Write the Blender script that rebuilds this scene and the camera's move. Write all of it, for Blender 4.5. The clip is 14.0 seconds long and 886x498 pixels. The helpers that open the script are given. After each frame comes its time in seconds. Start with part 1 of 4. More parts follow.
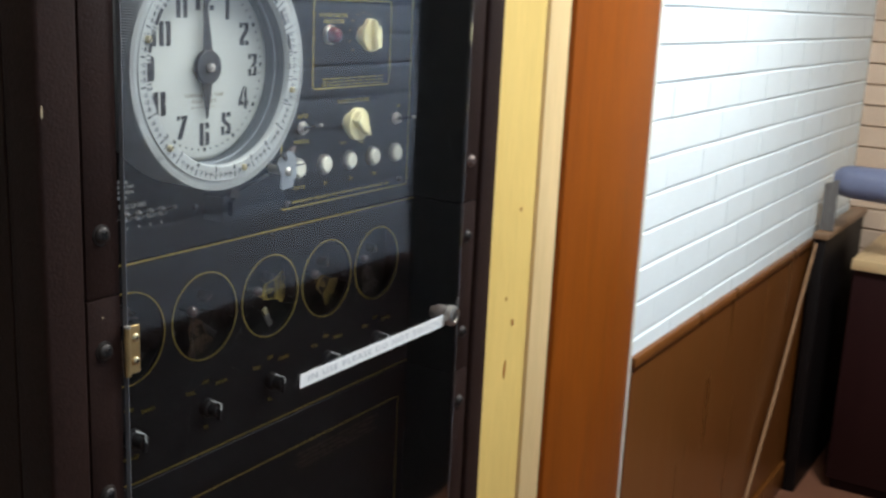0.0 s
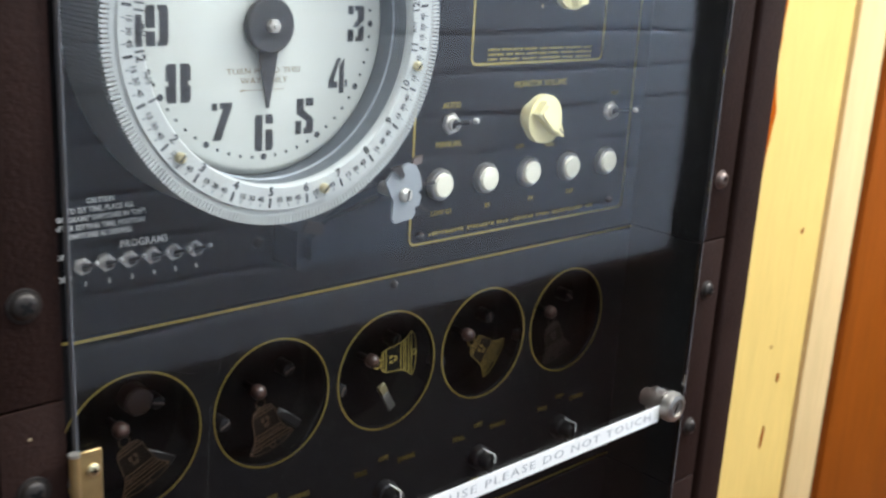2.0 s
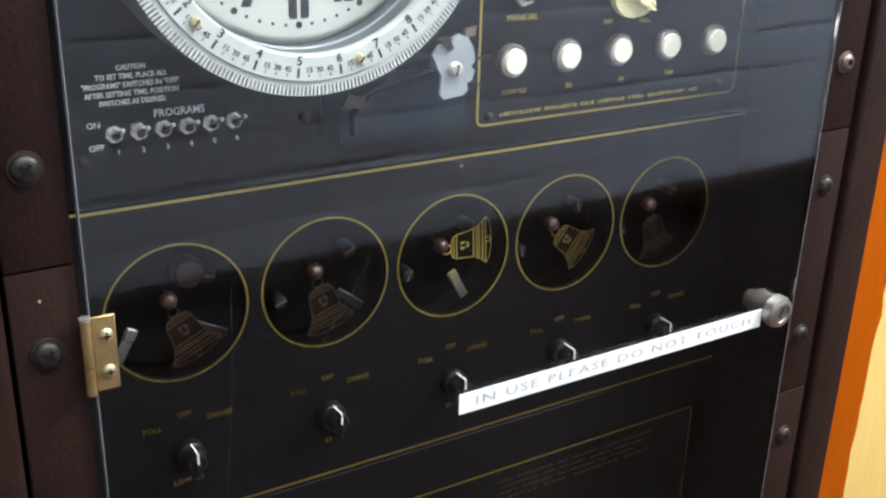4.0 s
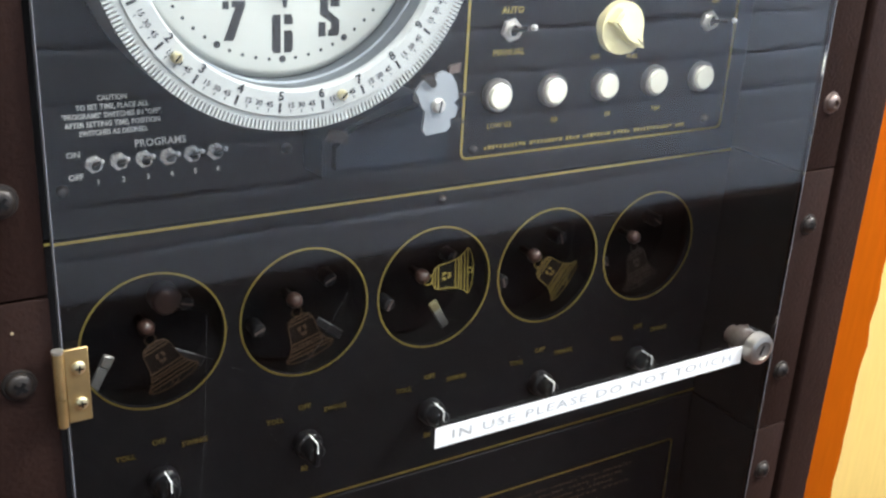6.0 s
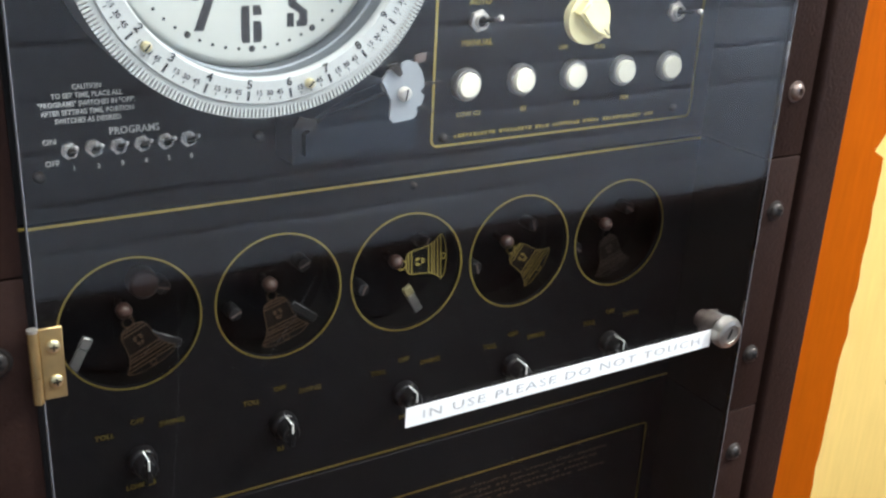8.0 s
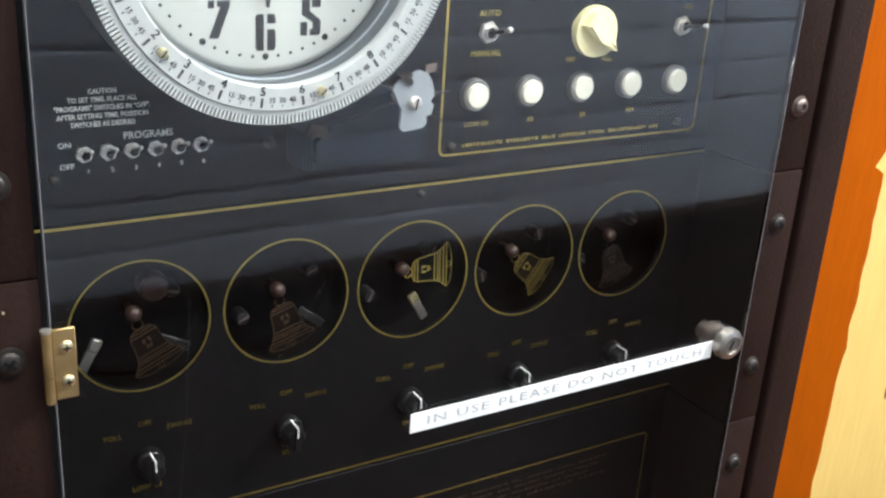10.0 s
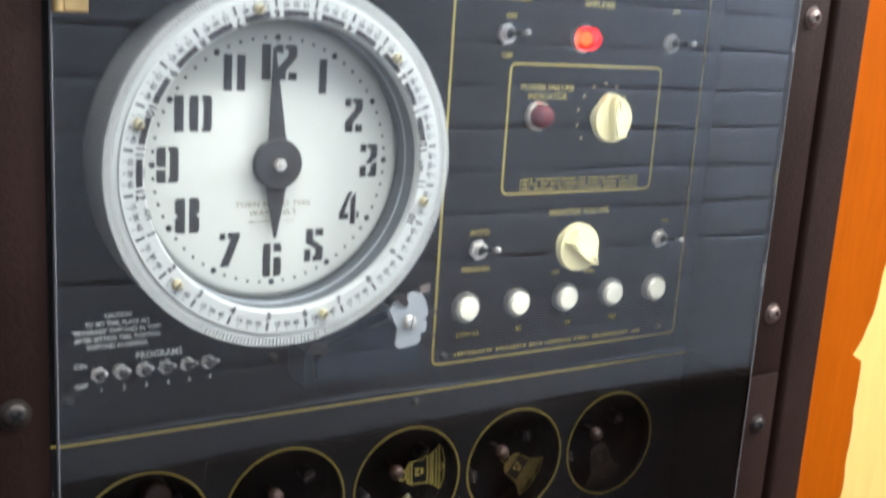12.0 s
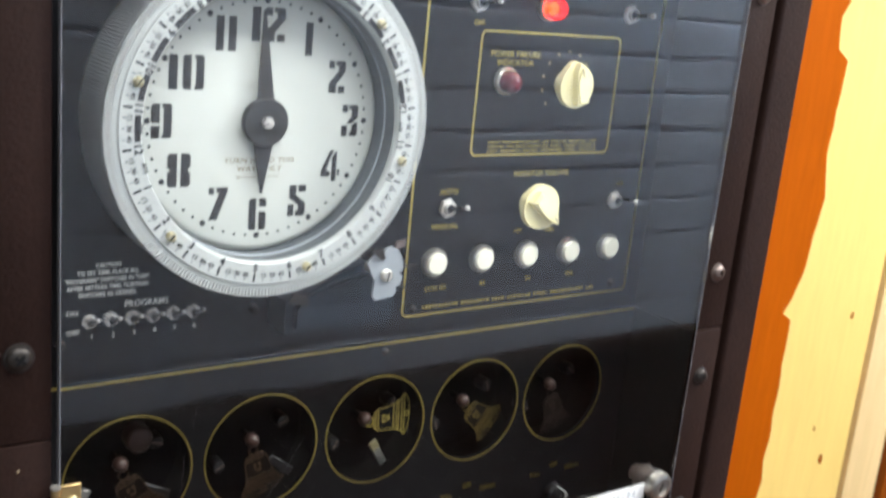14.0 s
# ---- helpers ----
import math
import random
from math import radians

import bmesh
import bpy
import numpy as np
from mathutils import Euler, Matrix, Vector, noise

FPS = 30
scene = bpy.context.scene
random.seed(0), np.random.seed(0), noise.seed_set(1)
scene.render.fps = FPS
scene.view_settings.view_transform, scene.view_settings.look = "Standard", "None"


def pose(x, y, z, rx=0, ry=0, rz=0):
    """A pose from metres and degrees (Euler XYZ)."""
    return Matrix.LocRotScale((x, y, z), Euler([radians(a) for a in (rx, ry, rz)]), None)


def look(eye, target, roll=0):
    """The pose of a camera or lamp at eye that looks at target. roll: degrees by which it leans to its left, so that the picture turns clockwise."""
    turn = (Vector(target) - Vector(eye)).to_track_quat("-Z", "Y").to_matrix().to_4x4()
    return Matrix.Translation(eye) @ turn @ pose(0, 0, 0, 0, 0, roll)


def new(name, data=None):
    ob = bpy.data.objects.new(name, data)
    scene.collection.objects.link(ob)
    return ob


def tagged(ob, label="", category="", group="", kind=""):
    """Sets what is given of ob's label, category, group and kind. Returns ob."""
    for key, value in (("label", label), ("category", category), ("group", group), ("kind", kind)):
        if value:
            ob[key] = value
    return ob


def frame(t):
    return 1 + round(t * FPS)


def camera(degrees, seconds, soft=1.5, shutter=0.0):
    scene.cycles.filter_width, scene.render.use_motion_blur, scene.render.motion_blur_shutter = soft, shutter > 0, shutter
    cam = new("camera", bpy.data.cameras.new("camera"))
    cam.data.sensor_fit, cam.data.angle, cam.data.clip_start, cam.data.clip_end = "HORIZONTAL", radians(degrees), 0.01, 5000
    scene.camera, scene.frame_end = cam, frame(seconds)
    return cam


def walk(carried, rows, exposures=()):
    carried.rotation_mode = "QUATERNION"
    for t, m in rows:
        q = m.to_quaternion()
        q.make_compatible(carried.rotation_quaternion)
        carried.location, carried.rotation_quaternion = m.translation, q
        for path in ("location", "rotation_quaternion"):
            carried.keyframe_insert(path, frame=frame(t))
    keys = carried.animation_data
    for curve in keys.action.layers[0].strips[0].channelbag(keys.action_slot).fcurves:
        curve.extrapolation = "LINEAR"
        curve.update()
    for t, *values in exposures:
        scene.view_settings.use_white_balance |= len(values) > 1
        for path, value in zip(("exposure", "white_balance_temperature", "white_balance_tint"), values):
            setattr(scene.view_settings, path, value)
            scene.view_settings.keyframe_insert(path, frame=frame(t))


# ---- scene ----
cam = camera(45.0, 14.0, soft=2.4, shutter=0.5)
PATH = [
    (0, (-0.682, -0.53, 1.46), (0.977, 0.487, 0.999), 2.7),
    (0.3, (-0.637, -0.509, 1.462), (0.98, 0.57, 0.993), 3.6),
    (0.5, (-0.613, -0.487, 1.454), (1.002, 0.604, 1.005), 4.5),
    (0.7, (-0.565, -0.461, 1.461), (1.028, 0.679, 1.057), 4.8),
    (1, (-0.501, -0.394, 1.468), (1.066, 0.802, 1.131), 3.2),
    (1.2, (-0.464, -0.411, 1.471), (1.089, 0.801, 1.123), 2.7),
    (1.5, (-0.432, -0.403, 1.459), (1.014, 0.918, 1.051), 1.1),
    (1.7, (-0.423, -0.411, 1.462), (0.966, 0.923, 0.924), 3.6),
    (2, (-0.378, -0.38, 1.441), (0.942, 1.019, 0.892), 3.3),
    (2.3, (-0.329, -0.392, 1.448), (0.862, 1.086, 0.818), 3.7),
    (2.5, (-0.313, -0.384, 1.448), (0.818, 1.108, 0.744), 3.7),
    (2.7, (-0.295, -0.384, 1.425), (0.76, 1.146, 0.686), 3.4),
    (4.8, (-0.305, -0.418, 1.436), (0.665, 1.167, 0.696), 1.8),
    (5, (-0.301, -0.407, 1.443), (0.653, 1.151, 0.63), 2.8),
    (5.5, (-0.297, -0.404, 1.438), (0.701, 1.159, 0.69), 3.4),
    (6, (-0.292, -0.406, 1.442), (0.7, 1.167, 0.704), 3.2),
    (6.5, (-0.289, -0.405, 1.443), (0.699, 1.168, 0.701), 3.2),
    (7, (-0.283, -0.414, 1.443), (0.707, 1.152, 0.689), 2.8),
    (9.5, (-0.292, -0.434, 1.443), (0.69, 1.151, 0.719), 3.5),
    (10, (-0.293, -0.433, 1.444), (0.698, 1.145, 0.718), 3.8),
    (10.5, (-0.292, -0.432, 1.442), (0.713, 1.139, 0.72), 3.9),
    (11, (-0.29, -0.429, 1.441), (0.714, 1.141, 0.713), 4.0),
    (11.5, (-0.298, -0.434, 1.448), (0.718, 1.181, 0.848), 3.8),
    (11.7, (-0.303, -0.439, 1.464), (0.728, 1.189, 0.929), 3.9),
    (12, (-0.308, -0.451, 1.482), (0.728, 1.202, 1.038), 3.7),
    (12.5, (-0.315, -0.466, 1.493), (0.73, 1.2, 1.128), 3.7),
    (12.8, (-0.316, -0.468, 1.491), (0.73, 1.199, 1.138), 3.6),
    (13, (-0.318, -0.464, 1.491), (0.737, 1.193, 1.118), 3.6),
    (13.5, (-0.316, -0.469, 1.488), (0.751, 1.174, 1.085), 4.4),
    (14, (-0.347, -0.462, 1.486), (0.799, 1.097, 0.979), 5.6),
]
EXPOSURES = [(0.0, -0.92, 6500, 11), (0.5, -0.92, 6500, 11), (1.0, -0.92, 6450, 11), (1.5, -0.92, 6450, 11), (2.0, -0.40, 6450, 12), (2.7, -0.21, 6560, 12), (5.0, -0.06, 6480, 14), (5.6, -0.05, 6560, 13), (6.5, -0.08, 6580, 13), (7.2, -0.15, 6500, 12), (9.5, -0.16, 6640, 12), (11.0, -0.12, 6540, 12), (12.0, -0.16, 6620, 13), (14.0, -0.22, 6660, 13)]
LAMP_A, LAMP_B = 82.0, 23.0
walk(cam, [(t, look(eye, target, roll)) for t, eye, target, roll in PATH], EXPOSURES)

# ---- world and light ----
world = bpy.data.worlds.new("world")
scene.world = world
world.use_nodes = True
world.node_tree.nodes["Background"].inputs["Color"].default_value = (0.6, 0.7, 0.85, 1)
world.node_tree.nodes["Background"].inputs["Strength"].default_value = 0.02


def lamp(name, x, y, z, sx, sy, watts, colour):
    data = bpy.data.lights.new(name, "AREA")
    data.shape, data.size, data.size_y, data.energy, data.color = "RECTANGLE", sx, sy, watts, colour
    ob = new(name, data)
    ob.matrix_world = pose(x, y, z)
    return ob


lamp("corridor_light", 1.38, -0.64, 2.43, 0.56, 0.26, LAMP_A, (0.95, 1.0, 0.97))
lamp("corridor_light", 0.0, -0.64, 2.43, 1.16, 0.26, LAMP_B, (0.95, 1.0, 0.97))


# ---- materials ----
def material(name, colour, rough=0.5, metal=0.0, vary=0.12, grain=60.0, blotch=6.0, bump=0.0, bump_scale=300.0, stretch=(1, 1, 1), rand=0.0, spec=0.5, warm=0.0):
    """A painted, plastic, metal or wooden surface with variation at two scales."""
    m = bpy.data.materials.new(name)
    m.use_nodes = True
    nt = m.node_tree
    b = nt.nodes["Principled BSDF"]
    b.inputs["Metallic"].default_value, b.inputs["Specular IOR Level"].default_value = metal, spec
    co = nt.nodes.new("ShaderNodeTexCoord")
    mp = nt.nodes.new("ShaderNodeMapping")
    mp.inputs["Scale"].default_value = stretch
    nt.links.new(co.outputs["Object"], mp.inputs["Vector"])

    def noise_at(scale, detail):
        n = nt.nodes.new("ShaderNodeTexNoise")
        n.inputs["Scale"].default_value, n.inputs["Detail"].default_value = scale, detail
        nt.links.new(mp.outputs["Vector"], n.inputs["Vector"])
        return n.outputs["Fac"]

    def maths(op, a, c):
        n = nt.nodes.new("ShaderNodeMath")
        n.operation = op
        for i, v in enumerate((a, c)):
            if isinstance(v, (int, float)):
                n.inputs[i].default_value = v
            else:
                nt.links.new(v, n.inputs[i])
        return n.outputs[0]

    fine, broad = noise_at(grain, 4), noise_at(blotch, 3)
    f = maths("ADD", maths("MULTIPLY", fine, 0.5), maths("MULTIPLY", broad, 0.5))
    if rand:
        oi = nt.nodes.new("ShaderNodeObjectInfo")
        f = maths("ADD", f, maths("MULTIPLY", maths("SUBTRACT", oi.outputs["Random"], 0.5), rand))
    mix = nt.nodes.new("ShaderNodeMix")
    mix.data_type = "RGBA"
    dark = [c * (1 - 1.6 * vary) for c in colour]
    light = [min(1, c * (1 + 1.6 * vary)) for c in colour]
    dark[2] *= 1 - warm
    mix.inputs["A"].default_value = (*dark, 1)
    mix.inputs["B"].default_value = (*light, 1)
    nt.links.new(f, mix.inputs["Factor"])
    nt.links.new(mix.outputs["Result"], b.inputs["Base Color"])
    nt.links.new(maths("ADD", rough - 0.08, maths("MULTIPLY", broad, 0.16)), b.inputs["Roughness"])
    if bump:
        bp = nt.nodes.new("ShaderNodeBump")
        bp.inputs["Strength"].default_value, bp.inputs["Distance"].default_value = bump, 0.001
        nt.links.new(noise_at(bump_scale, 3), bp.inputs["Height"])
        nt.links.new(bp.outputs["Normal"], b.inputs["Normal"])
    return m


def glowing(name, colour, strength):
    m = bpy.data.materials.new(name)
    m.use_nodes = True
    b = m.node_tree.nodes["Principled BSDF"]
    b.inputs["Base Color"].default_value = (*colour, 1)
    b.inputs["Emission Color"].default_value = (*colour, 1)
    b.inputs["Emission Strength"].default_value = strength
    b.inputs["Roughness"].default_value = 0.2
    return m


def clear(name, colour=(1, 1, 1), rough=0.0, ior=1.49, glow=0.0):
    m = bpy.data.materials.new(name)
    m.use_nodes = True
    nt = m.node_tree
    b = nt.nodes["Principled BSDF"]
    b.inputs["Base Color"].default_value = (*colour, 1)
    b.inputs["Transmission Weight"].default_value, b.inputs["Roughness"].default_value, b.inputs["IOR"].default_value = 1.0, rough, ior
    b.inputs["Emission Color"].default_value, b.inputs["Emission Strength"].default_value = (*colour, 1), glow
    return m


RACK = material("dark brown rack paint", (0.0205, 0.0100, 0.0078), 0.58, vary=0.40, grain=260, blotch=16, bump=0.4, bump_scale=420, spec=0.11)
PANEL = material("black panel enamel", (0.0047, 0.0045, 0.0052), 0.5, vary=0.25, grain=90, blotch=9, spec=0.08)
NAVY = material("dark blue housing paint", (0.006, 0.011, 0.019), 0.34, vary=0.2, spec=0.25)
GOLD = material("gold panel ink", (0.64, 0.49, 0.13), 0.32, metal=0.985, vary=0.2, grain=200)
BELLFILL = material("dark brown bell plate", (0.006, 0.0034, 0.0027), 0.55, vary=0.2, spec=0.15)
DIMGOLD = material("gold ink painted dim", (0.056, 0.030, 0.013), 0.55, metal=0.2, vary=0.25, grain=200)
SHADE = material("ring wall grey with shade painted in", (0.075, 0.087, 0.095), 0.5, vary=0.12)
INK = material("white panel ink", (0.80, 0.80, 0.78), 0.6, vary=0.15, grain=300)
BLACKINK = material("black dial ink", (0.012, 0.012, 0.014), 0.55, vary=0.1)
SILVER = material("brushed silver paint", (0.42, 0.44, 0.435), 0.45, metal=0.2, vary=0.08, grain=150, bump=0.05)
DIAL = material("white clock dial paint", (0.485, 0.505, 0.475), 0.5, vary=0.03, grain=80)
MILLED = material("dull milled aluminium", (0.46, 0.47, 0.475), 0.42, metal=0.25, vary=0.12, grain=150)
PLATE = material("grey zinc plate", (0.27, 0.295, 0.32), 0.42, metal=0.35, vary=0.14, grain=120, blotch=40)
STEEL = material("nickel plated steel", (0.68, 0.65, 0.60), 0.28, metal=0.8, vary=0.12)
LOCKSTEEL = material("worn nickel lock face", (0.42, 0.40, 0.37), 0.3, metal=0.9, vary=0.2, grain=120)
GREYSTEEL = material("grey plated steel", (0.30, 0.29, 0.275), 0.36, metal=0.85, vary=0.15)
TIPGLINT = material("lever tip with highlight painted in", (0.86, 0.85, 0.82), 0.22, metal=0.55, vary=0.05)
DULL = material("dull brown steel", (0.22, 0.17, 0.15), 0.4, metal=0.85, vary=0.25, grain=200)
BLACKSTEEL = material("black oxide steel", (0.042, 0.036, 0.033), 0.40, metal=0.6, vary=0.25, grain=200)
BRASS = material("worn brass plate", (0.50, 0.35, 0.16), 0.40, metal=0.85, vary=0.36, grain=90, blotch=60)
BRASSPIN = material("pale brass", (0.66, 0.58, 0.36), 0.32, metal=0.9, vary=0.15)
CREAM = material("cream moulded plastic", (0.74, 0.67, 0.38), 0.42, vary=0.08, grain=80)
BUTTON = material("white button plastic", (0.58, 0.565, 0.475), 0.3, vary=0.03)
BLACKPLASTIC = material("black moulded plastic", (0.007, 0.007, 0.008), 0.30, vary=0.2, spec=0.3)
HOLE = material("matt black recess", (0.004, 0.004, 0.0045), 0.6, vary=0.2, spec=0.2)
RUBBER = material("reddish brown rubber", (0.042, 0.023, 0.018), 0.30, vary=0.2)
TAPE = material("white embossing tape", (0.84, 0.84, 0.83), 0.4, vary=0.04, grain=120)
TAPEINK = material("grey embossed tape lettering", (0.40, 0.41, 0.42), 0.5, vary=0.45, grain=700, blotch=260)
PAPER = material("tan paper label", (0.50, 0.40, 0.25), 0.7, vary=0.12, grain=200)
PAPERINK = material("faded label printing", (0.20, 0.15, 0.09), 0.7)
POST = material("dark blackened post", (0.010, 0.010, 0.011), 0.42, metal=0.2, vary=0.3, grain=200)
TANSTOP = material("tan fibre pad", (0.14, 0.12, 0.06), 0.5, vary=0.2)
DARKLENS = material("dark red lamp lens", (0.10, 0.012, 0.018), 0.15, vary=0.1)
LIT = clear("lit red lamp lens", (1.0, 0.006, 0.008), 0.12, 1.49, 0.8)
CORE = glowing("lamp filament glow", (1.0, 0.16, 0.02), 26.0)
ACRYLIC = clear("clear acrylic sheet", (0.97, 0.985, 0.99), 0.033)
EDGE = material("frosted acrylic edge", (0.19, 0.19, 0.205), 0.4, vary=0.1)
BLOND = material("bare yellow plywood", (0.70, 0.485, 0.155), 0.6, vary=0.14, grain=30, blotch=5, bump=0.08, stretch=(5, 5, 0.6), warm=0.15)
STRIP = material("pale edge wood", (0.70, 0.50, 0.26), 0.6, vary=0.14, grain=30, blotch=5, bump=0.08, stretch=(5, 5, 0.6), warm=0.15)
# Brightness steps of the bell ink: light and shade put into its colour.
FAINT = material("gold ink with deep shade painted in", (0.017, 0.011, 0.007), 0.55, vary=0.3, grain=200)
HALFGOLD = material("gold ink painted half bright", (0.24, 0.17, 0.045), 0.45, metal=0.6, vary=0.25, grain=200)
GLINTGOLD = material("gold ink with lamp glint painted in", (0.60, 0.46, 0.12), 0.4, metal=0.6, vary=0.2, grain=200)
STAIN = material("orange wood stain", (0.35, 0.069, 0.0012), 0.55, spec=0.05, vary=0.22, grain=40, blotch=6, bump=0.06, stretch=(4, 4, 0.5))
BROWNWOOD = material("reddish brown varnished wood", (0.255, 0.060, 0.004), 0.45, spec=0.22, vary=0.34, grain=26, blotch=5, bump=0.08, stretch=(6, 6, 0.4), warm=0.2)
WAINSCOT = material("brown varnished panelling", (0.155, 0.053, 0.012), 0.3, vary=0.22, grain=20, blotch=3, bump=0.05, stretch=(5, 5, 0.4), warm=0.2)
WHITEBRICK = material("white painted brick", (0.765, 0.825, 0.845), 0.5, vary=0.04, grain=60, blotch=12, bump=0.5, bump_scale=120, rand=0.10)
PALEBRICK = material("pale blue grey painted brick", (0.45, 0.54, 0.70), 0.5, vary=0.06, grain=60, blotch=12, bump=0.35, bump_scale=90, rand=0.2)
PALEJOINT = material("blue grey painted mortar", (0.35, 0.42, 0.55), 0.65, vary=0.08)
WHITEJOINT = material("white painted mortar", (0.74, 0.77, 0.78), 0.65, vary=0.08, bump=0.4, bump_scale=200)
BEIGEBRICK = material("beige painted brick", (0.62, 0.46, 0.34), 0.55, vary=0.08, bump=0.5, bump_scale=120, rand=0.5)
BEIGEJOINT = material("beige painted mortar", (0.45, 0.33, 0.25), 0.65, vary=0.08)
CEIL = material("white ceiling board", (0.78, 0.78, 0.75), 0.8, vary=0.04, bump=0.2)
FLOOR = material("red brown floor tile", (0.20, 0.085, 0.05), 0.35, vary=0.2, grain=40, blotch=3)
PLASTER = material("cream painted plaster", (0.7, 0.66, 0.57), 0.6, vary=0.05, bump=0.15)
NIGHT = material("unlit opening blue black", (0.008, 0.009, 0.012), 0.6, vary=0.2, spec=0.15)
BLACKWOOD = material("black painted cabinet", (0.007, 0.005, 0.005), 0.5, vary=0.2, spec=0.15)
DIMWOOD = material("wainscot brown darkened to dim its reflection", (0.027, 0.014, 0.011), 0.55, vary=0.25, stretch=(6, 6, 0.5), spec=0.12)
DARKWOOD = material("dark mahogany cabinet", (0.020, 0.006, 0.006), 0.5, spec=0.15, vary=0.25, stretch=(6, 6, 0.5))
SHELFTOP = material("brown varnished shelf wood", (0.22, 0.13, 0.075), 0.4, vary=0.2, stretch=(0.5, 6, 6))
TABLETOP = material("light wooden tabletop", (0.55, 0.38, 0.2), 0.4, vary=0.15, stretch=(0.5, 6, 6))
CLOTH = material("blue grey vinyl", (0.14, 0.155, 0.24), 0.32, vary=0.15, bump=0.3, bump_scale=80)
DULLCLOTH = material("worn grey vinyl", (0.13, 0.12, 0.115), 0.6, vary=0.3, grain=120)
CORD = material("tan cord", (0.30, 0.16, 0.075), 0.6, vary=0.15)
TUBE = glowing("lamp diffuser", (1.0, 0.98, 0.94), 3.0)


# ---- shapes ----
class Shape:
    """Collects solids into one bmesh. Axes of turned solids run along y, faces look towards -y."""

    def __init__(self):
        self.bm = bmesh.new()

    def add(self, tmp):
        me = bpy.data.meshes.new("tmp")
        tmp.to_mesh(me)
        tmp.free()
        self.bm.from_mesh(me)
        bpy.data.meshes.remove(me)
        return self

    def box(self, x0, x1, y0, y1, z0, z1, bev=0.0, seg=2):
        tmp = bmesh.new()
        bmesh.ops.create_cube(tmp, size=1)
        for v in tmp.verts:
            v.co = Vector(((x0 + x1) / 2 + v.co.x * (x1 - x0), (y0 + y1) / 2 + v.co.y * (y1 - y0), (z0 + z1) / 2 + v.co.z * (z1 - z0)))
        if bev:
            bmesh.ops.bevel(tmp, geom=list(tmp.edges), offset=bev, segments=seg, affect="EDGES", profile=0.5)
        return self.add(tmp)

    def lathe(self, x, z, profile, seg=32, closed=False, squash=1.0):
        """profile: (radius, y) pairs; closed joins the last to the first."""
        tmp = bmesh.new()
        rows = []
        for r, y in profile:
            if r < 1e-6:
                rows.append([tmp.verts.new((x, y, z))] * seg)
            else:
                rows.append([tmp.verts.new((x + r * math.cos(2 * math.pi * k / seg), y, z + squash * r * math.sin(2 * math.pi * k / seg))) for k in range(seg)])
        n = len(rows)
        for i in range(n if closed else n - 1):
            a, b = rows[i], rows[(i + 1) % n]
            for k in range(seg):
                vs = []
                for v in (a[k], a[(k + 1) % seg], b[(k + 1) % seg], b[k]):
                    if v not in vs:
                        vs.append(v)
                if len(vs) > 2:
                    tmp.faces.new(vs)
        return self.add(tmp)

    def prism(self, points, y0, y1, bev=0.0):
        """A polygon of (x, z) points between two depths."""
        tmp = bmesh.new()
        a = [tmp.verts.new((x, y0, z)) for x, z in points]
        b = [tmp.verts.new((x, y1, z)) for x, z in points]
        tmp.faces.new(a)
        tmp.faces.new(b[::-1])
        for k in range(len(a)):
            tmp.faces.new((a[k], b[k], b[(k + 1) % len(a)], a[(k + 1) % len(a)]))
        if bev:
            bmesh.ops.bevel(tmp, geom=[e for e in tmp.edges if abs(e.verts[0].co.y - y0) + abs(e.verts[1].co.y - y0) < 1e-7], offset=bev, segments=2, affect="EDGES")
        return self.add(tmp)

    def ring(self, x, z, r0, r1, y0, y1, seg=64):
        return self.lathe(x, z, [(r0, y0), (r1, y0), (r1, y1), (r0, y1)], seg, True)

    def tube(self, points, r, seg=8):
        """A round rod along points."""
        tmp = bmesh.new()
        pts = [Vector(p) for p in points]
        rows = []
        for i, p in enumerate(pts):
            d = (pts[min(i + 1, len(pts) - 1)] - pts[max(i - 1, 0)]).normalized()
            u = d.cross(Vector((0.31, 0.2, 0.93))).normalized()
            w = d.cross(u)
            rows.append([tmp.verts.new(p + r * (math.cos(2 * math.pi * k / seg) * u + math.sin(2 * math.pi * k / seg) * w)) for k in range(seg)])
        for a, b in zip(rows, rows[1:]):
            for k in range(seg):
                tmp.faces.new((a[k], a[(k + 1) % seg], b[(k + 1) % seg], b[k]))
        tmp.faces.new(rows[0])
        tmp.faces.new(rows[-1][::-1])
        return self.add(tmp)

    def turn(self, x, z, degrees):
        """Turns all so far round the y axis through (x, z), clockwise as seen from the front for positive degrees."""
        bmesh.ops.transform(self.bm, matrix=Matrix.Translation((x, 0, z)) @ Matrix.Rotation(radians(degrees), 4, "Y") @ Matrix.Translation((-x, 0, -z)), verts=self.bm.verts)
        return self


BASE = {}


def thing(name, x, y, z, label, category, group="", kind=""):
    ob = new(name)
    ob.empty_display_size = 0.05
    ob.location = (x, y, z)
    BASE[ob.name] = Vector((x, y, z))
    return tagged(ob, label, category, group, kind)


def finish(me, mat, smooth=True):
    me.materials.clear()
    me.materials.append(mat)
    if smooth:
        me.polygons.foreach_set("use_smooth", [True] * len(me.polygons))
        me.set_sharp_from_angle(angle=radians(38))


def part(name, shape, mat, parent=None, label="", smooth=True):
    """Links a shape, given in world places, as one mesh under a thing or a part."""
    me = bpy.data.meshes.new(name)
    bmesh.ops.recalc_face_normals(shape.bm, faces=shape.bm.faces)
    shape.bm.to_mesh(me)
    shape.bm.free()
    return attach(name, me, mat, parent, label, smooth)


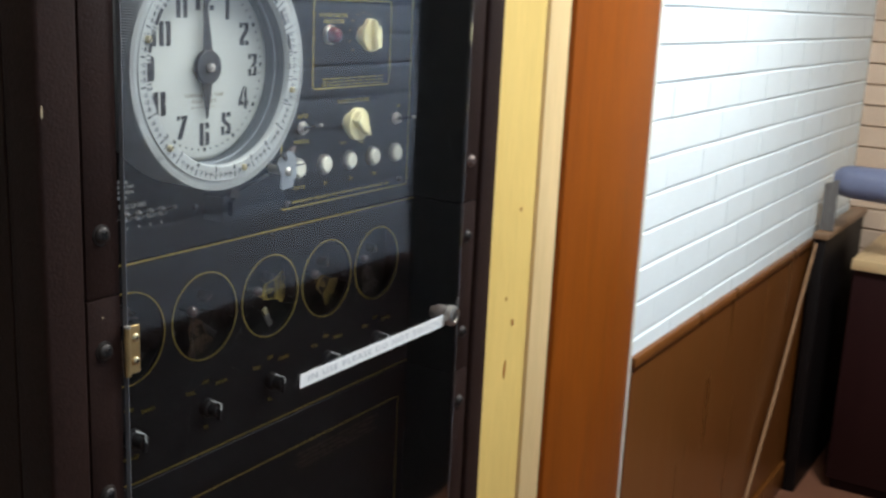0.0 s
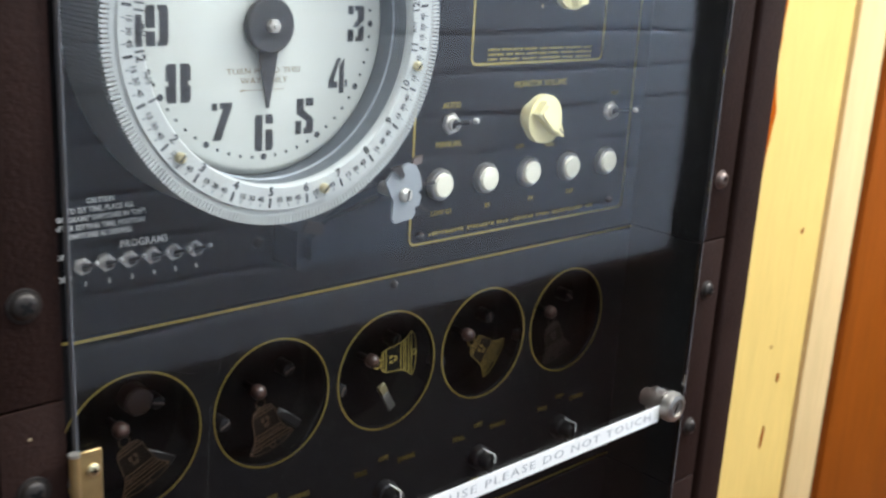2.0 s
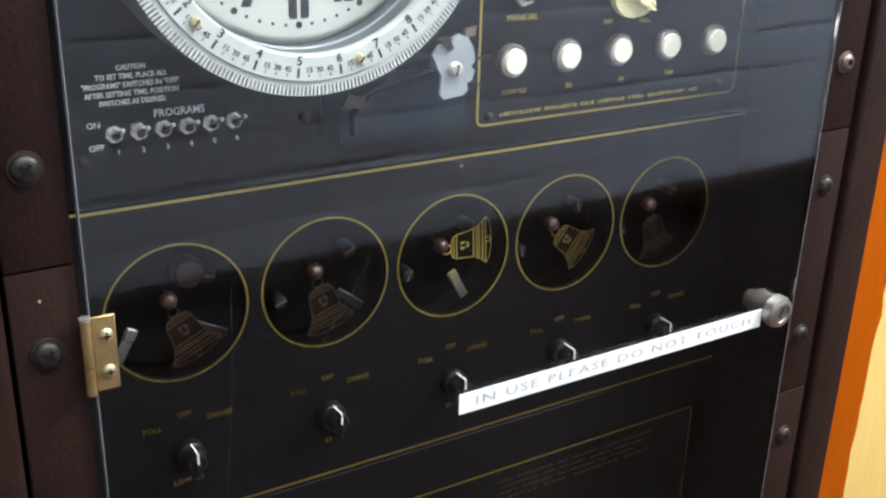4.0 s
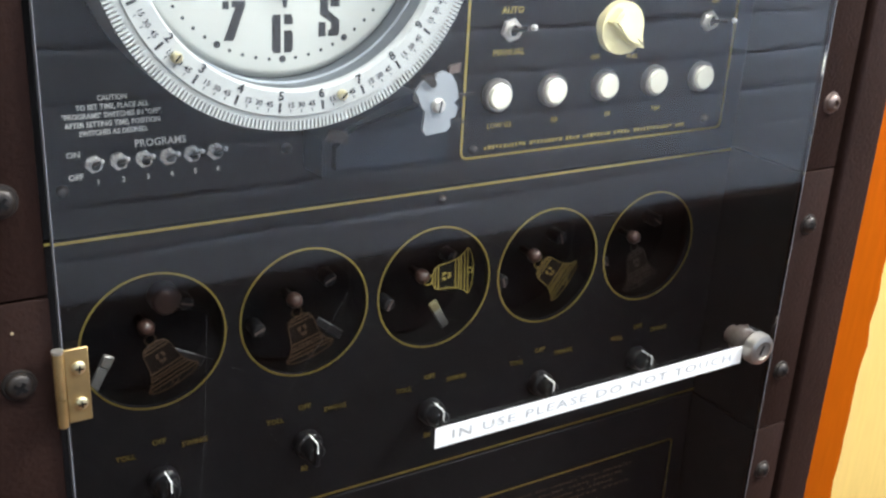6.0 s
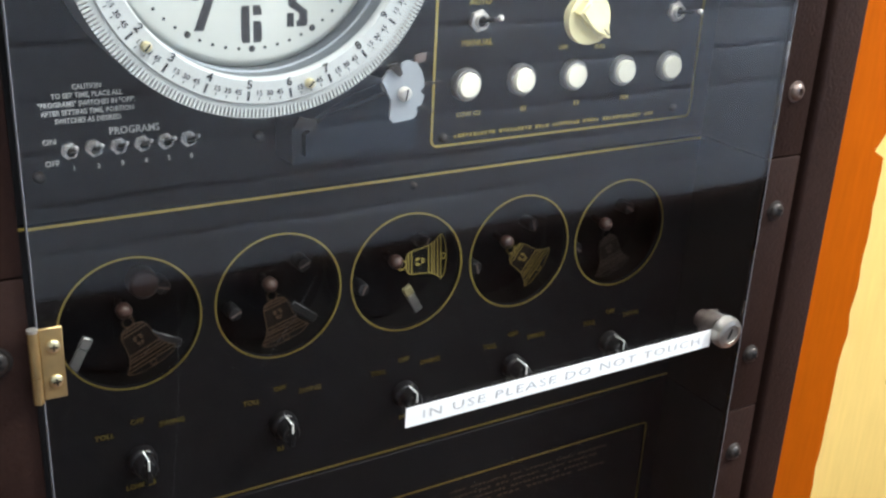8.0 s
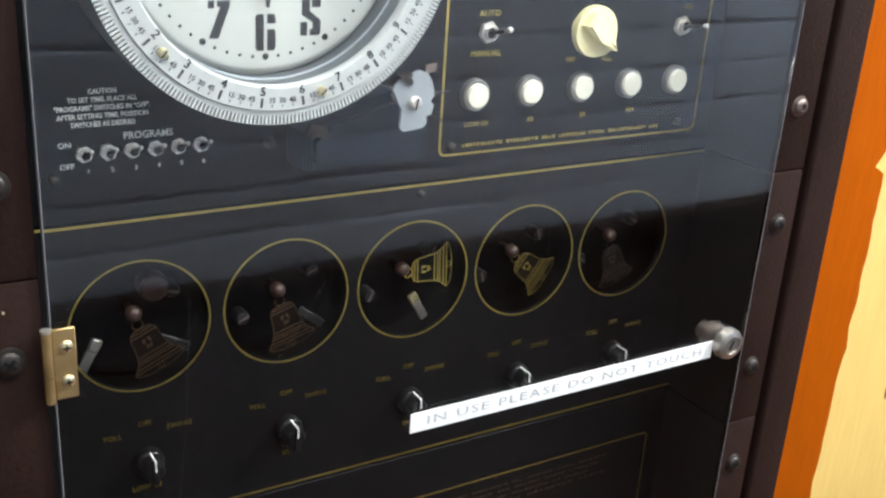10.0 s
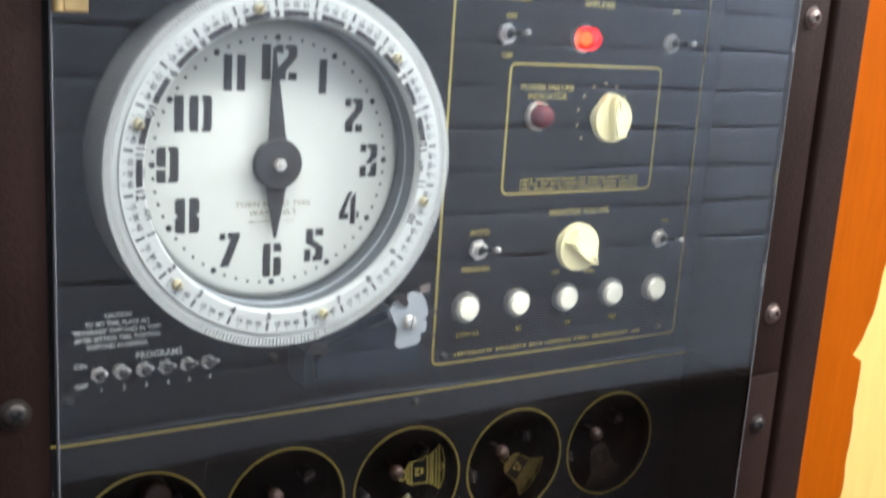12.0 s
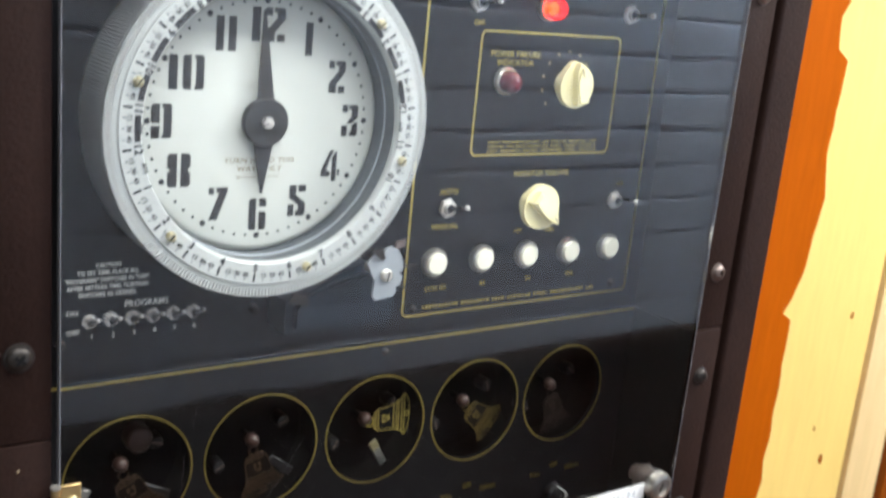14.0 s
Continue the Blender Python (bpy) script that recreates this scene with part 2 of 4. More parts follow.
def attach(name, me, mat, parent, label="", smooth=True):
    finish(me, mat, smooth)
    ob = new(name, me)
    base = BASE[parent.name] if parent else Vector()
    me.transform(Matrix.Translation(-base))
    ob.parent = parent
    BASE[ob.name] = base
    return tagged(ob, label)


def single(name, shape, mat, label, category, group="", kind="", smooth=True):
    return tagged(part(name, shape, mat, None, "", smooth), label, category, group, kind)


def text_mesh(body, height, bold=0.0, wide=1.0, align="CENTER", space=1.0):
    cu = bpy.data.curves.new("lettering", "FONT")
    cu.body, cu.size, cu.align_x, cu.align_y, cu.extrude, cu.resolution_u = body, height / 0.7, align, "CENTER", 0.00012, 2
    cu.offset, cu.space_character = bold * height, space
    ob = bpy.data.objects.new("tmp", cu)
    me = bpy.data.meshes.new_from_object(ob)
    bpy.data.objects.remove(ob)
    bpy.data.curves.remove(cu)
    me.transform(Matrix.Diagonal((wide, 1, 1, 1)))
    return me


def lettering(body, height, x, y, z, mat, parent, turn=0.0, bold=0.0, wide=1.0, align="CENTER", name="lettering", space=1.0):
    me = text_mesh(body, height, bold, wide, align, space)
    me.name = name
    me.transform(Matrix.Translation((x, y, z)) @ Matrix.Rotation(radians(-turn), 4, "Y") @ Matrix.Rotation(radians(90), 4, "X"))
    return attach(name, me, mat, parent, "", False)


def bars(parent, mat, x0, x1, y, z, height, words, name="printed_bar"):
    """Writing that is not spelled out: upright bars of its size, a run of them for each word."""
    total = sum(words) + 0.9 * (len(words) - 1)
    unit, x = (x1 - x0) / total, x0
    s = Shape()
    for n, w in enumerate(words):
        for k in range(w):
            wide = unit * (0.52 + 0.2 * ((k * 7 + n * 3) % 4) / 3)
            cut = height * 0.28 * ((k * 5 + n) % 3 == 0)
            s.box(x, x + wide, y - 0.00015, y, z - height / 2 + cut * (k % 2), z + height / 2 - cut * ((k + 1) % 2))
            x += unit
        x += 0.9 * unit
    return part(name, s, mat, parent, "", False)


def outline(x0, x1, z0, z1, r, width, y):
    """A thin rounded frame."""
    def loop(d):
        pts = []
        for cx, cz, a0 in ((x1 - r, z1 - r, 0), (x0 + r, z1 - r, 90), (x0 + r, z0 + r, 180), (x1 - r, z0 + r, 270)):
            for k in range(7):
                a = radians(a0 + 15 * k)
                pts.append((cx + (r + d) * math.cos(a), cz + (r + d) * math.sin(a)))
        return pts
    s = Shape()
    tmp = bmesh.new()
    o, i = loop(width / 2), loop(-width / 2)
    rows = [[tmp.verts.new((x, yy, z)) for x, z in p] for p, yy in ((o, y), (o, y - 0.00015), (i, y - 0.00015), (i, y))]
    for a, b in zip(rows, rows[1:]):
        for k in range(len(a)):
            tmp.faces.new((a[k], a[(k + 1) % len(a)], b[(k + 1) % len(a)], b[k]))
    return s.add(tmp)


def sheet_with_holes(x0, x1, z0, z1, y0, y1, holes):
    """A plate between two depths with round holes (x, z, r)."""
    cu = bpy.data.curves.new("sheet", "CURVE")
    cu.dimensions, cu.fill_mode, cu.extrude = "2D", "BOTH", (y1 - y0) / 2

    def spline(pts):
        sp = cu.splines.new("POLY")
        sp.points.add(len(pts) - 1)
        for p, (x, z) in zip(sp.points, pts):
            p.co = (x, z, 0, 1)
        sp.use_cyclic_u = True
    spline([(x0, z0), (x1, z0), (x1, z1), (x0, z1)])
    for hx, hz, r in holes:
        spline([(hx + r * math.cos(2 * math.pi * k / 48), hz + r * math.sin(2 * math.pi * k / 48)) for k in range(48)])
    ob = bpy.data.objects.new("tmp", cu)
    me = bpy.data.meshes.new_from_object(ob)
    bpy.data.objects.remove(ob)
    bpy.data.curves.remove(cu)
    me.transform(Matrix.Translation((0, (y0 + y1) / 2, 0)) @ Matrix.Rotation(radians(90), 4, "X"))
    return me


# ---- the setting ----
WALL_Y, FAR_Y, END_X, LEFT_X, CEIL_Z = 0.18, -0.96, 3.10, -2.2, 2.5
RAIL_Z, RAIL_S = 0.80, 0.815
single("floor", Shape().box(LEFT_X - 0.2, END_X + 0.2, FAR_Y - 1.3, 0.8, -0.1, 0), FLOOR, "reddish brown tiled floor", "floor", kind="structure", smooth=False)
single("ceiling", Shape().box(LEFT_X - 0.2, END_X + 0.2, FAR_Y - 1.3, 0.8, CEIL_Z, CEIL_Z + 0.1), CEIL, "plain white ceiling boards", "ceiling", kind="structure", smooth=False)
wall_n = single("wall_north", Shape().box(1.171, END_X + 0.2, WALL_Y - 0.0022, WALL_Y + 0.16, RAIL_Z, CEIL_Z), WHITEJOINT, "white painted brick wall above brown panelling", "wall", kind="structure", smooth=False)
single("wall_behind_rack", Shape().box(LEFT_X, -0.30, WALL_Y, WALL_Y + 0.16, 0, CEIL_Z).box(-0.30, 0.30, WALL_Y, WALL_Y + 0.16, 2.02, CEIL_Z), PLASTER, "cream plaster wall round the rack", "wall", kind="structure", smooth=False)
single("alcove", Shape().box(-0.36, 0.36, 0.72, 0.78, 0, CEIL_Z).box(-0.36, -0.30, WALL_Y + 0.16, 0.72, 0, CEIL_Z).box(0.30, 0.36, WALL_Y + 0.16, 0.72, 0, CEIL_Z), PLASTER, "plain alcove behind the rack", "wall", kind="structure", smooth=False)
wall_s = single("wall_south", Shape().box(LEFT_X, 1.56, FAR_Y - 0.16, FAR_Y + 0.002, RAIL_S, CEIL_Z), PALEJOINT, "pale blue grey painted brick wall facing the rack", "wall", kind="structure", smooth=False)
single("wall_west", Shape().box(LEFT_X - 0.15, LEFT_X, FAR_Y - 0.2, WALL_Y + 0.16, 0, CEIL_Z), PLASTER, "cream plaster end wall", "wall", kind="structure", smooth=False)
wall_e = single("wall_east", Shape().box(END_X + 0.004, END_X + 0.16, FAR_Y - 0.02, WALL_Y, 0, CEIL_Z), BEIGEJOINT, "beige painted brick end wall", "wall", kind="structure", smooth=False)
# Added near-black sheets; their colour stands in for the opening's darkness.
single("wall_opening", Shape().box(1.45, END_X + 0.1, FAR_Y - 1.3, FAR_Y - 1.2, 0, CEIL_Z).box(1.45, 1.56, FAR_Y - 1.2, FAR_Y - 0.16, 0, CEIL_Z).box(END_X + 0.004, END_X + 0.16, FAR_Y - 1.2, FAR_Y - 0.021, 0, CEIL_Z).box(1.562, END_X, FAR_Y - 0.16, FAR_Y - 0.06, 0, CEIL_Z), NIGHT, "added dark sheets standing in for the unlit side opening", "wall", kind="structure", smooth=False)
# Brown darkened well below the north wainscot, painting its reflection in the door dim.
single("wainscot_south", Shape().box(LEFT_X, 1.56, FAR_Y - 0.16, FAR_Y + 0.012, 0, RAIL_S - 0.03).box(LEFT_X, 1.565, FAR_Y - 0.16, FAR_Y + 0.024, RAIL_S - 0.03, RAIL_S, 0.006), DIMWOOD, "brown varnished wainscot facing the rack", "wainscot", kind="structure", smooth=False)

# wainscot of separate boards under the white brick
wains = thing("wainscot_north", 1.19, WALL_Y, 0, "brown varnished wooden wainscot under white brick", "wainscot", kind="structure")
part("backing", Shape().box(1.172, END_X, WALL_Y + 0.002, WALL_Y + 0.16, 0, RAIL_Z - 0.001), WAINSCOT, wains, smooth=False)
for k in range(2):
    part("board", Shape().box(1.175 + k * 0.96, 1.175 + (k + 1) * 0.96 - 0.003, WALL_Y - 0.010, WALL_Y + 0.001, 0.09, RAIL_Z - 0.022, 0.0015, 1), WAINSCOT, wains, smooth=False)
part("cap_rail", Shape().box(1.172, END_X, WALL_Y - 0.018, WALL_Y + 0.001, RAIL_Z - 0.021, RAIL_Z + 0.004, 0.006), WAINSCOT, wains)
part("baseboard", Shape().box(1.172, END_X, WALL_Y - 0.02, WALL_Y + 0.001, 0, 0.088, 0.004), WAINSCOT, wains)

# wooden wall lining between rack and brick
lining = thing("wall_lining", 0.55, WALL_Y, 0, "bare yellow plywood wall lining with patchy orange stain", "wall lining", kind="structure")
part("plywood_sheet", Shape().box(0.302, 0.732, WALL_Y, WALL_Y + 0.018, 0, CEIL_Z, 0.001, 1), BLOND, lining, smooth=False)
part("gap_backing", Shape().box(0.30, 0.83, WALL_Y + 0.02, WALL_Y + 0.16, 0, CEIL_Z), BROWNWOOD, lining, smooth=False)
part("edge_strip", Shape().box(0.737, 0.806, WALL_Y - 0.004, WALL_Y + 0.019, 0, CEIL_Z, 0.002, 2), STRIP, lining, "narrow blond wooden edge strip")
edge = [(0.0, 0.578), (0.84, 0.575), (0.97, 0.578), (1.095, 0.581), (1.168, 0.578), (1.176, 0.563), (1.19, 0.575), (1.215, 0.585), (1.296, 0.597), (1.34, 0.588), (1.40, 0.592), (1.435, 0.592), (1.446, 0.575), (1.477, 0.572), (1.49, 0.581), (1.56, 0.586), (1.75, 0.577), (2.0, 0.584), (CEIL_Z, 0.58)]
pts = []
for (z0, x0), (z1, x1) in zip(edge, edge[1:]):
    n = max(1, int((z1 - z0) / 0.012))
    for k in range(n):
        zz = z0 + (z1 - z0) * k / n
        pts.append((x0 + (x1 - x0) * k / n + 0.0035 * noise.noise((zz * 38, 3.1, 0)) + 0.002 * noise.noise((zz * 120, 7.7, 0)), zz))
pts.append((0.58, CEIL_Z))
part("stained_layer", Shape().prism([(0.303, CEIL_Z), (0.303, 0.0)] + pts, WALL_Y - 0.0012, WALL_Y - 0.0001), STAIN, lining, "orange stained layer with a ragged edge", smooth=False)
for x, z, w, h, a in ((0.668, 0.918, 0.006, 0.030, 8), (0.684, 0.988, 0.007, 0.012, 0), (0.66, 1.03, 0.003, 0.006, 0), (0.69, 1.16, 0.005, 0.008, 20)):
    part("knot", Shape().lathe(x, z, [(0, WALL_Y - 0.0006), (w / 2, WALL_Y - 0.0006), (w / 2, WALL_Y - 0.0001)], 10, squash=h / w).turn(x, z, a), BROWNWOOD, lining, "small dark knot")
post = thing("door_casing", 0.98, WALL_Y, 0, "reddish brown varnished wooden casing board", "casing", kind="structure")
part("casing_board", Shape().box(0.808, 1.148, WALL_Y - 0.012, WALL_Y + 0.16, 0, CEIL_Z, 0.003), BROWNWOOD, post)
part("joint_filler", Shape().box(1.1597, 1.1708, WALL_Y + 0.001, WALL_Y + 0.16, 0, CEIL_Z), PLASTER, post)
part("edge_bead", Shape().box(1.1485, 1.1595, WALL_Y - 0.014, WALL_Y + 0.16, 0, CEIL_Z, 0.003), PLASTER, post, "pale chipped caulking bead")


def brick_meshes(mat, n=4, bev=0.003):
    out = []
    for k in range(n):
        s = Shape().box(0, 0.206, 0, 0.012, 0, 0.0645, bev, 1)
        for v in s.bm.verts:
            v.co += Vector(noise.noise_vector(v.co * 30 + Vector((k * 9, 0, 0)))) * 0.0012
        for v in s.bm.verts:
            v.co.x = v.co.x * 0.2 if v.co.x < bev * 1.4 else (0.206 - (0.206 - v.co.x) * 0.2 if v.co.x > 0.206 - bev * 1.4 else v.co.x)
        me = bpy.data.meshes.new("brick")
        bmesh.ops.recalc_face_normals(s.bm, faces=s.bm.faces)
        s.bm.to_mesh(me)
        s.bm.free()
        finish(me, mat, False)
        out.append(me)
    return out


# ---- the rack ----
rack = thing("equipment_rack", 0, 0.3, 0, "dark brown painted steel equipment rack in a wall alcove", "rack")
for s in (-1, 1):
    a, b = sorted((s * 0.2475, s * 0.2780))
    trim = Shape().box(a, b, -0.002, 0.03, 0.06, 1.98, 0.003, 3)
    part("front_trim", trim, RACK, rack)
    a, b = sorted((s * 0.2640, s * 0.2776))
    part("side_panel", Shape().box(a, b, 0.0302, 0.60, 0.06, 1.98, 0.001, 1), RACK, rack)
    a, b = sorted((s * 0.2465, s * 0.2635))
    part("inner_channel", Shape().box(a, b, 0.0305, 0.10, 0.06, 1.98), RACK, rack)
part("back_panel", Shape().box(-0.263, 0.263, 0.58, 0.60, 0.06, 1.98), RACK, rack)
part("top_panel", Shape().box(-0.2780, 0.2780, -0.002, 0.60, 1.982, 2.01, 0.004), RACK, rack)
part("plinth", Shape().box(-0.277, 0.277, 0.012, 0.59, 0.0, 0.058), RACK, rack)
# flanges of the rack units, one for each unit and side
bounds = [0.06, 0.55, 0.905, 1.0827, 1.2605, 1.527]
for s in (-1, 1):
    inner, outer = (0.2186, 0.2455) if s < 0 else (0.2131, 0.2425)
    a, b = sorted((s * inner, s * outer))
    for z0, z1 in zip(bounds, bounds[1:]):
        part("mounting_flange", Shape().box(a, b, 0.0, 0.0032, z0 + 0.0005, z1 - 0.0005, 0.0008, 2), RACK, rack)
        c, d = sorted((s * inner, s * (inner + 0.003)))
        # Returns take recess black, not rack brown, to paint in the channel's shade.
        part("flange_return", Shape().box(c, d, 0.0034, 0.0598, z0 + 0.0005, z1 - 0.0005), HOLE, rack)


def screw(x, z, mat, r=0.0058, socket=False, y=0.0, parent=None, washer=False, turn=20):
    """A pan head with a rounded rim and a cross or round recess."""
    head = [(r, y), (r, y - 0.0010), (r * 0.97, y - 0.0018), (r * 0.88, y - 0.0026), (r * 0.70, y - 0.0033), (r * 0.46, y - 0.0037)]
    s = Shape().lathe(x, z, head + ([(r * 0.42, y - 0.0036), (r * 0.40, y - 0.0018), (0, y - 0.0018)] if socket else [(0, y - 0.0039)]), 28)
    if washer:
        s.lathe(x, z, [(r * 0.9, y - 0.0009), (r * 1.16, y - 0.0008), (r * 1.22, y - 0.0003), (r * 1.22, y)], 28)
    ob = part("screw", s, mat, parent)
    if not socket:
        w = r * 0.13
        arm = [(w, w), (w, r * 0.50), (-w, r * 0.50), (-w, w), (-r * 0.50, w), (-r * 0.50, -w), (-w, -w), (-w, -r * 0.50), (w, -r * 0.50), (w, -w), (r * 0.50, -w), (r * 0.50, w)]
        part("cross_slot", Shape().prism([(x + a, z + b) for a, b in arm], y - 0.00405, y - 0.0030).turn(x, z, turn), HOLE, ob)
    return ob


for z in (1.4935, 1.3022, 1.2244, 1.1228, 1.047, 0.93):
    screw(-0.2330, z, BLACKSTEEL, 0.0057, parent=rack, washer=True, turn=30 * z)
screw(0.2280, 1.4885, DULL, 0.0054, True, parent=rack, washer=True)
screw(0.2278, 1.3017, DULL, 0.0054, True, parent=rack, washer=True)
for z in (1.2256, 1.1246, 1.049, 0.93):
    screw(0.2275, z, BLACKSTEEL, 0.0054, parent=rack, washer=True, turn=200 * z)
# Tiny pale specks paint in glints on the left trim and flange.
for x, y, z, w, h in ((-0.2752, -0.0018, 1.383, 0.0007, 0.0042), (-0.2335, -0.0001, 1.2475, 0.0006, 0.0007)):
    part("paint_chip", Shape().lathe(x, z, [(0, y - 0.0003), (w, y - 0.0002), (w * 0.9, y + 0.001)], 7, squash=h / w), PAPER, rack, "small pale speck painted as a glint")
# blank unit above the clock unit
blank = thing("blank_panel", 0, 0.0, 1.528, "dark brown blank panel above the clock unit", "rack panel")
part("face", Shape().box(-0.2455, 0.2455, 0.0, 0.0032, 1.5285, 1.9805, 0.0008, 2), RACK, blank)
part("lower_return", Shape().box(-0.2160, 0.2160, 0.0034, 0.058, 1.5285, 1.531), RACK, blank)
screw(0.2280, 1.5600, DULL, 0.0054, True, parent=blank)
screw(-0.2318, 1.5600, BLACKSTEEL, 0.0068, parent=blank)

# ---- clock unit ----
PY = 0.060
clockp = thing("control_panel", 0, PY, 1.2605, "black enamelled carillon control panel with gold lettering", "control panel")
part("face_plate", Shape().box(-0.2450, 0.2450, PY, PY + 0.003, 1.2608, 1.5268, 0.0006, 1), PANEL, clockp, smooth=False)
LY = PY - 0.0002
part("gold_border", outline(0.0088, 0.2000, 1.2748, 1.4993, 0.004, 0.0013, PY), GOLD, clockp, "gold frame line")
part("gold_border", outline(0.0492, 0.1642, 1.3757, 1.4520, 0.004, 0.0012, PY), GOLD, clockp, "gold frame line")
for body, h, x, z in (("AMPLIFIER", 0.0038, 0.0478, 1.4890), ("ON", 0.0031, 0.0470, 1.4785), ("OFF", 0.0031, 0.0460, 1.4563), ("AMPLIFIER", 0.0036, 0.1103, 1.4880), ("POWER FAILURE", 0.0037, 0.0767, 1.4385), ("INDICATOR", 0.0037, 0.0770, 1.4333),
                      ("MONITOR VOLUME", 0.0037, 0.1090, 1.3628), ("AUTO", 0.0035, 0.0360, 1.3533), ("MANUAL", 0.0035, 0.0352, 1.3312), ("OFF", 0.0026, 0.0943, 1.3250), ("FULL", 0.0026, 0.1215, 1.3240),
                      ("LOW G3", 0.0029, 0.0322, 1.2915), ("B3", 0.0029, 0.0694, 1.2913), ("E4", 0.0029, 0.1075, 1.2913), ("F#4", 0.0029, 0.1442, 1.2917), ("ON", 0.0028, 0.1715, 1.4868), ("ON", 0.0026, 0.181, 1.3535)):
    lettering(body, h, x, LY, z, GOLD, clockp)
for k in range(3):
    bars(clockp, GOLD, 0.062, 0.154, PY, 1.3838 - 0.0028 * k, 0.0013, ((5, 9, 6, 3, 7, 8, 4), (7, 3, 4, 9, 5, 6, 8), (4, 8, 6, 9, 5, 7))[k])
bars(clockp, GOLD, 0.0235, 0.1700, PY, 1.2796, 0.0022, (11, 9, 4, 8, 5, 12, 3))
for k, body in enumerate(("CAUTION", "TO SET TIME, PLACE ALL", '"PROGRAMS" SWITCHES IN "OFF".', "AFTER SETTING TIME, POSITION", "SWITCHES AS DESIRED.")):
    lettering(body, 0.0023, -0.1742, LY, 1.3237 - 0.00385 * k, INK, clockp, bold=0.03, wide=0.88)
lettering("PROGRAMS", 0.0035, -0.1537, LY, 1.3016, INK, clockp, bold=0.01, wide=0.92)
lettering("ON", 0.0027, -0.1925, LY, 1.2991, INK, clockp)
lettering("OFF", 0.0027, -0.1920, LY, 1.2888, INK, clockp)
bars(clockp, INK, -0.1785, -0.1412, PY, 1.4992, 0.0040, (11,))
bars(clockp, INK, -0.1825, -0.1402, PY, 1.4930, 0.0040, (10, 4))
bars(clockp, INK, -0.0535, -0.0265, PY, 1.4962, 0.0038, (12,))
bars(clockp, INK, -0.0495, -0.0300, PY, 1.4910, 0.0036, (3, 5))
tag = part("paper_label", Shape().box(-0.1735, -0.1060, PY - 0.0008, PY - 0.0001, 1.5050, 1.5265), PAPER, clockp, "tan paper label with faded print")
bars(tag, PAPERINK, -0.165, -0.135, PY - 0.0008, 1.5150, 0.0016, (5, 3, 6))
bars(tag, PAPERINK, -0.150, -0.120, PY - 0.0008, 1.5080, 0.0014, (6, 4))


def toggle(x, z, nut, reach, parent, tilt=0.0, thick=0.16, name="toggle_switch"):
    nut *= 0.86
    hexa = [(x + nut * math.cos(radians(60 * k + 15)), z + nut * math.sin(radians(60 * k + 15))) for k in range(6)]
    body = part(name, Shape().prism(hexa, PY - 0.0025, PY, 0.0004).lathe(x, z, [(nut * 0.62, PY - 0.0024), (nut * 0.62, PY - 0.0052), (nut * 0.52, PY - 0.0052), (nut * 0.50, PY - 0.0030)], 20), STEEL, parent, "nickel toggle switch with a hexagon nut")
    part("bore", Shape().lathe(x, z, [(0, PY - 0.0031), (nut * 0.51, PY - 0.0031)], 16), HOLE, body)
    tip = Vector((x, PY - reach, z + tilt))
    foot = Vector((x, PY - 0.003, z))
    mid = foot.lerp(tip, 0.75)
    r = nut * thick * 1.08
    part("stem", Shape().tube([foot, foot.lerp(tip, 0.35), mid], r * 1.05, 12), BLACKSTEEL, body)
    lever = Shape()
    lever.lathe(x, 0, [(0, tip.y - r * 1.6), (r * 0.9, tip.y - r * 1.2), (r * 1.5, tip.y), (r * 1.35, tip.y + r), (r * 0.9, tip.y + r * 1.6)], 14)
    for v in lever.bm.verts:
        if abs(v.co.z) < 0.1:
            v.co.z += z + tilt
    # The near-white tip colour paints in the highlight on the metal lever.
    part("lever", lever, TIPGLINT, body)
    return body


for x, z, tilt in ((0.0440, 1.4685, 0.002), (0.1690, 1.4675, 0.001), (0.0352, 1.3432, 0.0048), (0.1772, 1.3420, 0.0034)):
    toggle(x, z, 0.0072, 0.0215, clockp, tilt, 0.18)
for k in range(6):
    x = -0.1842 + 0.01112 * k
    toggle(x, 1.2948, 0.0049, 0.0165, clockp, 0.0052, 0.17)
    lettering(str(k + 1), 0.0024, x + 0.0018, LY, 1.2857, INK, clockp)
for k in range(5):
    x = 0.0286 + 0.0369 * k
    bez = part("push_button", Shape().lathe(x, 1.3088, [(0.0092, PY), (0.0092, PY - 0.0030), (0.0084, PY - 0.0042), (0.0074, PY - 0.0042), (0.0072, PY - 0.001)], 32), GREYSTEEL, clockp, "round push button in a metal bezel")
    part("cap", Shape().lathe(x, 1.3088, [(0.0071, PY - 0.001), (0.0071, PY - 0.0050), (0.0063, PY - 0.0060), (0, PY - 0.0063)], 32), BUTTON, bez, "white plastic cap")


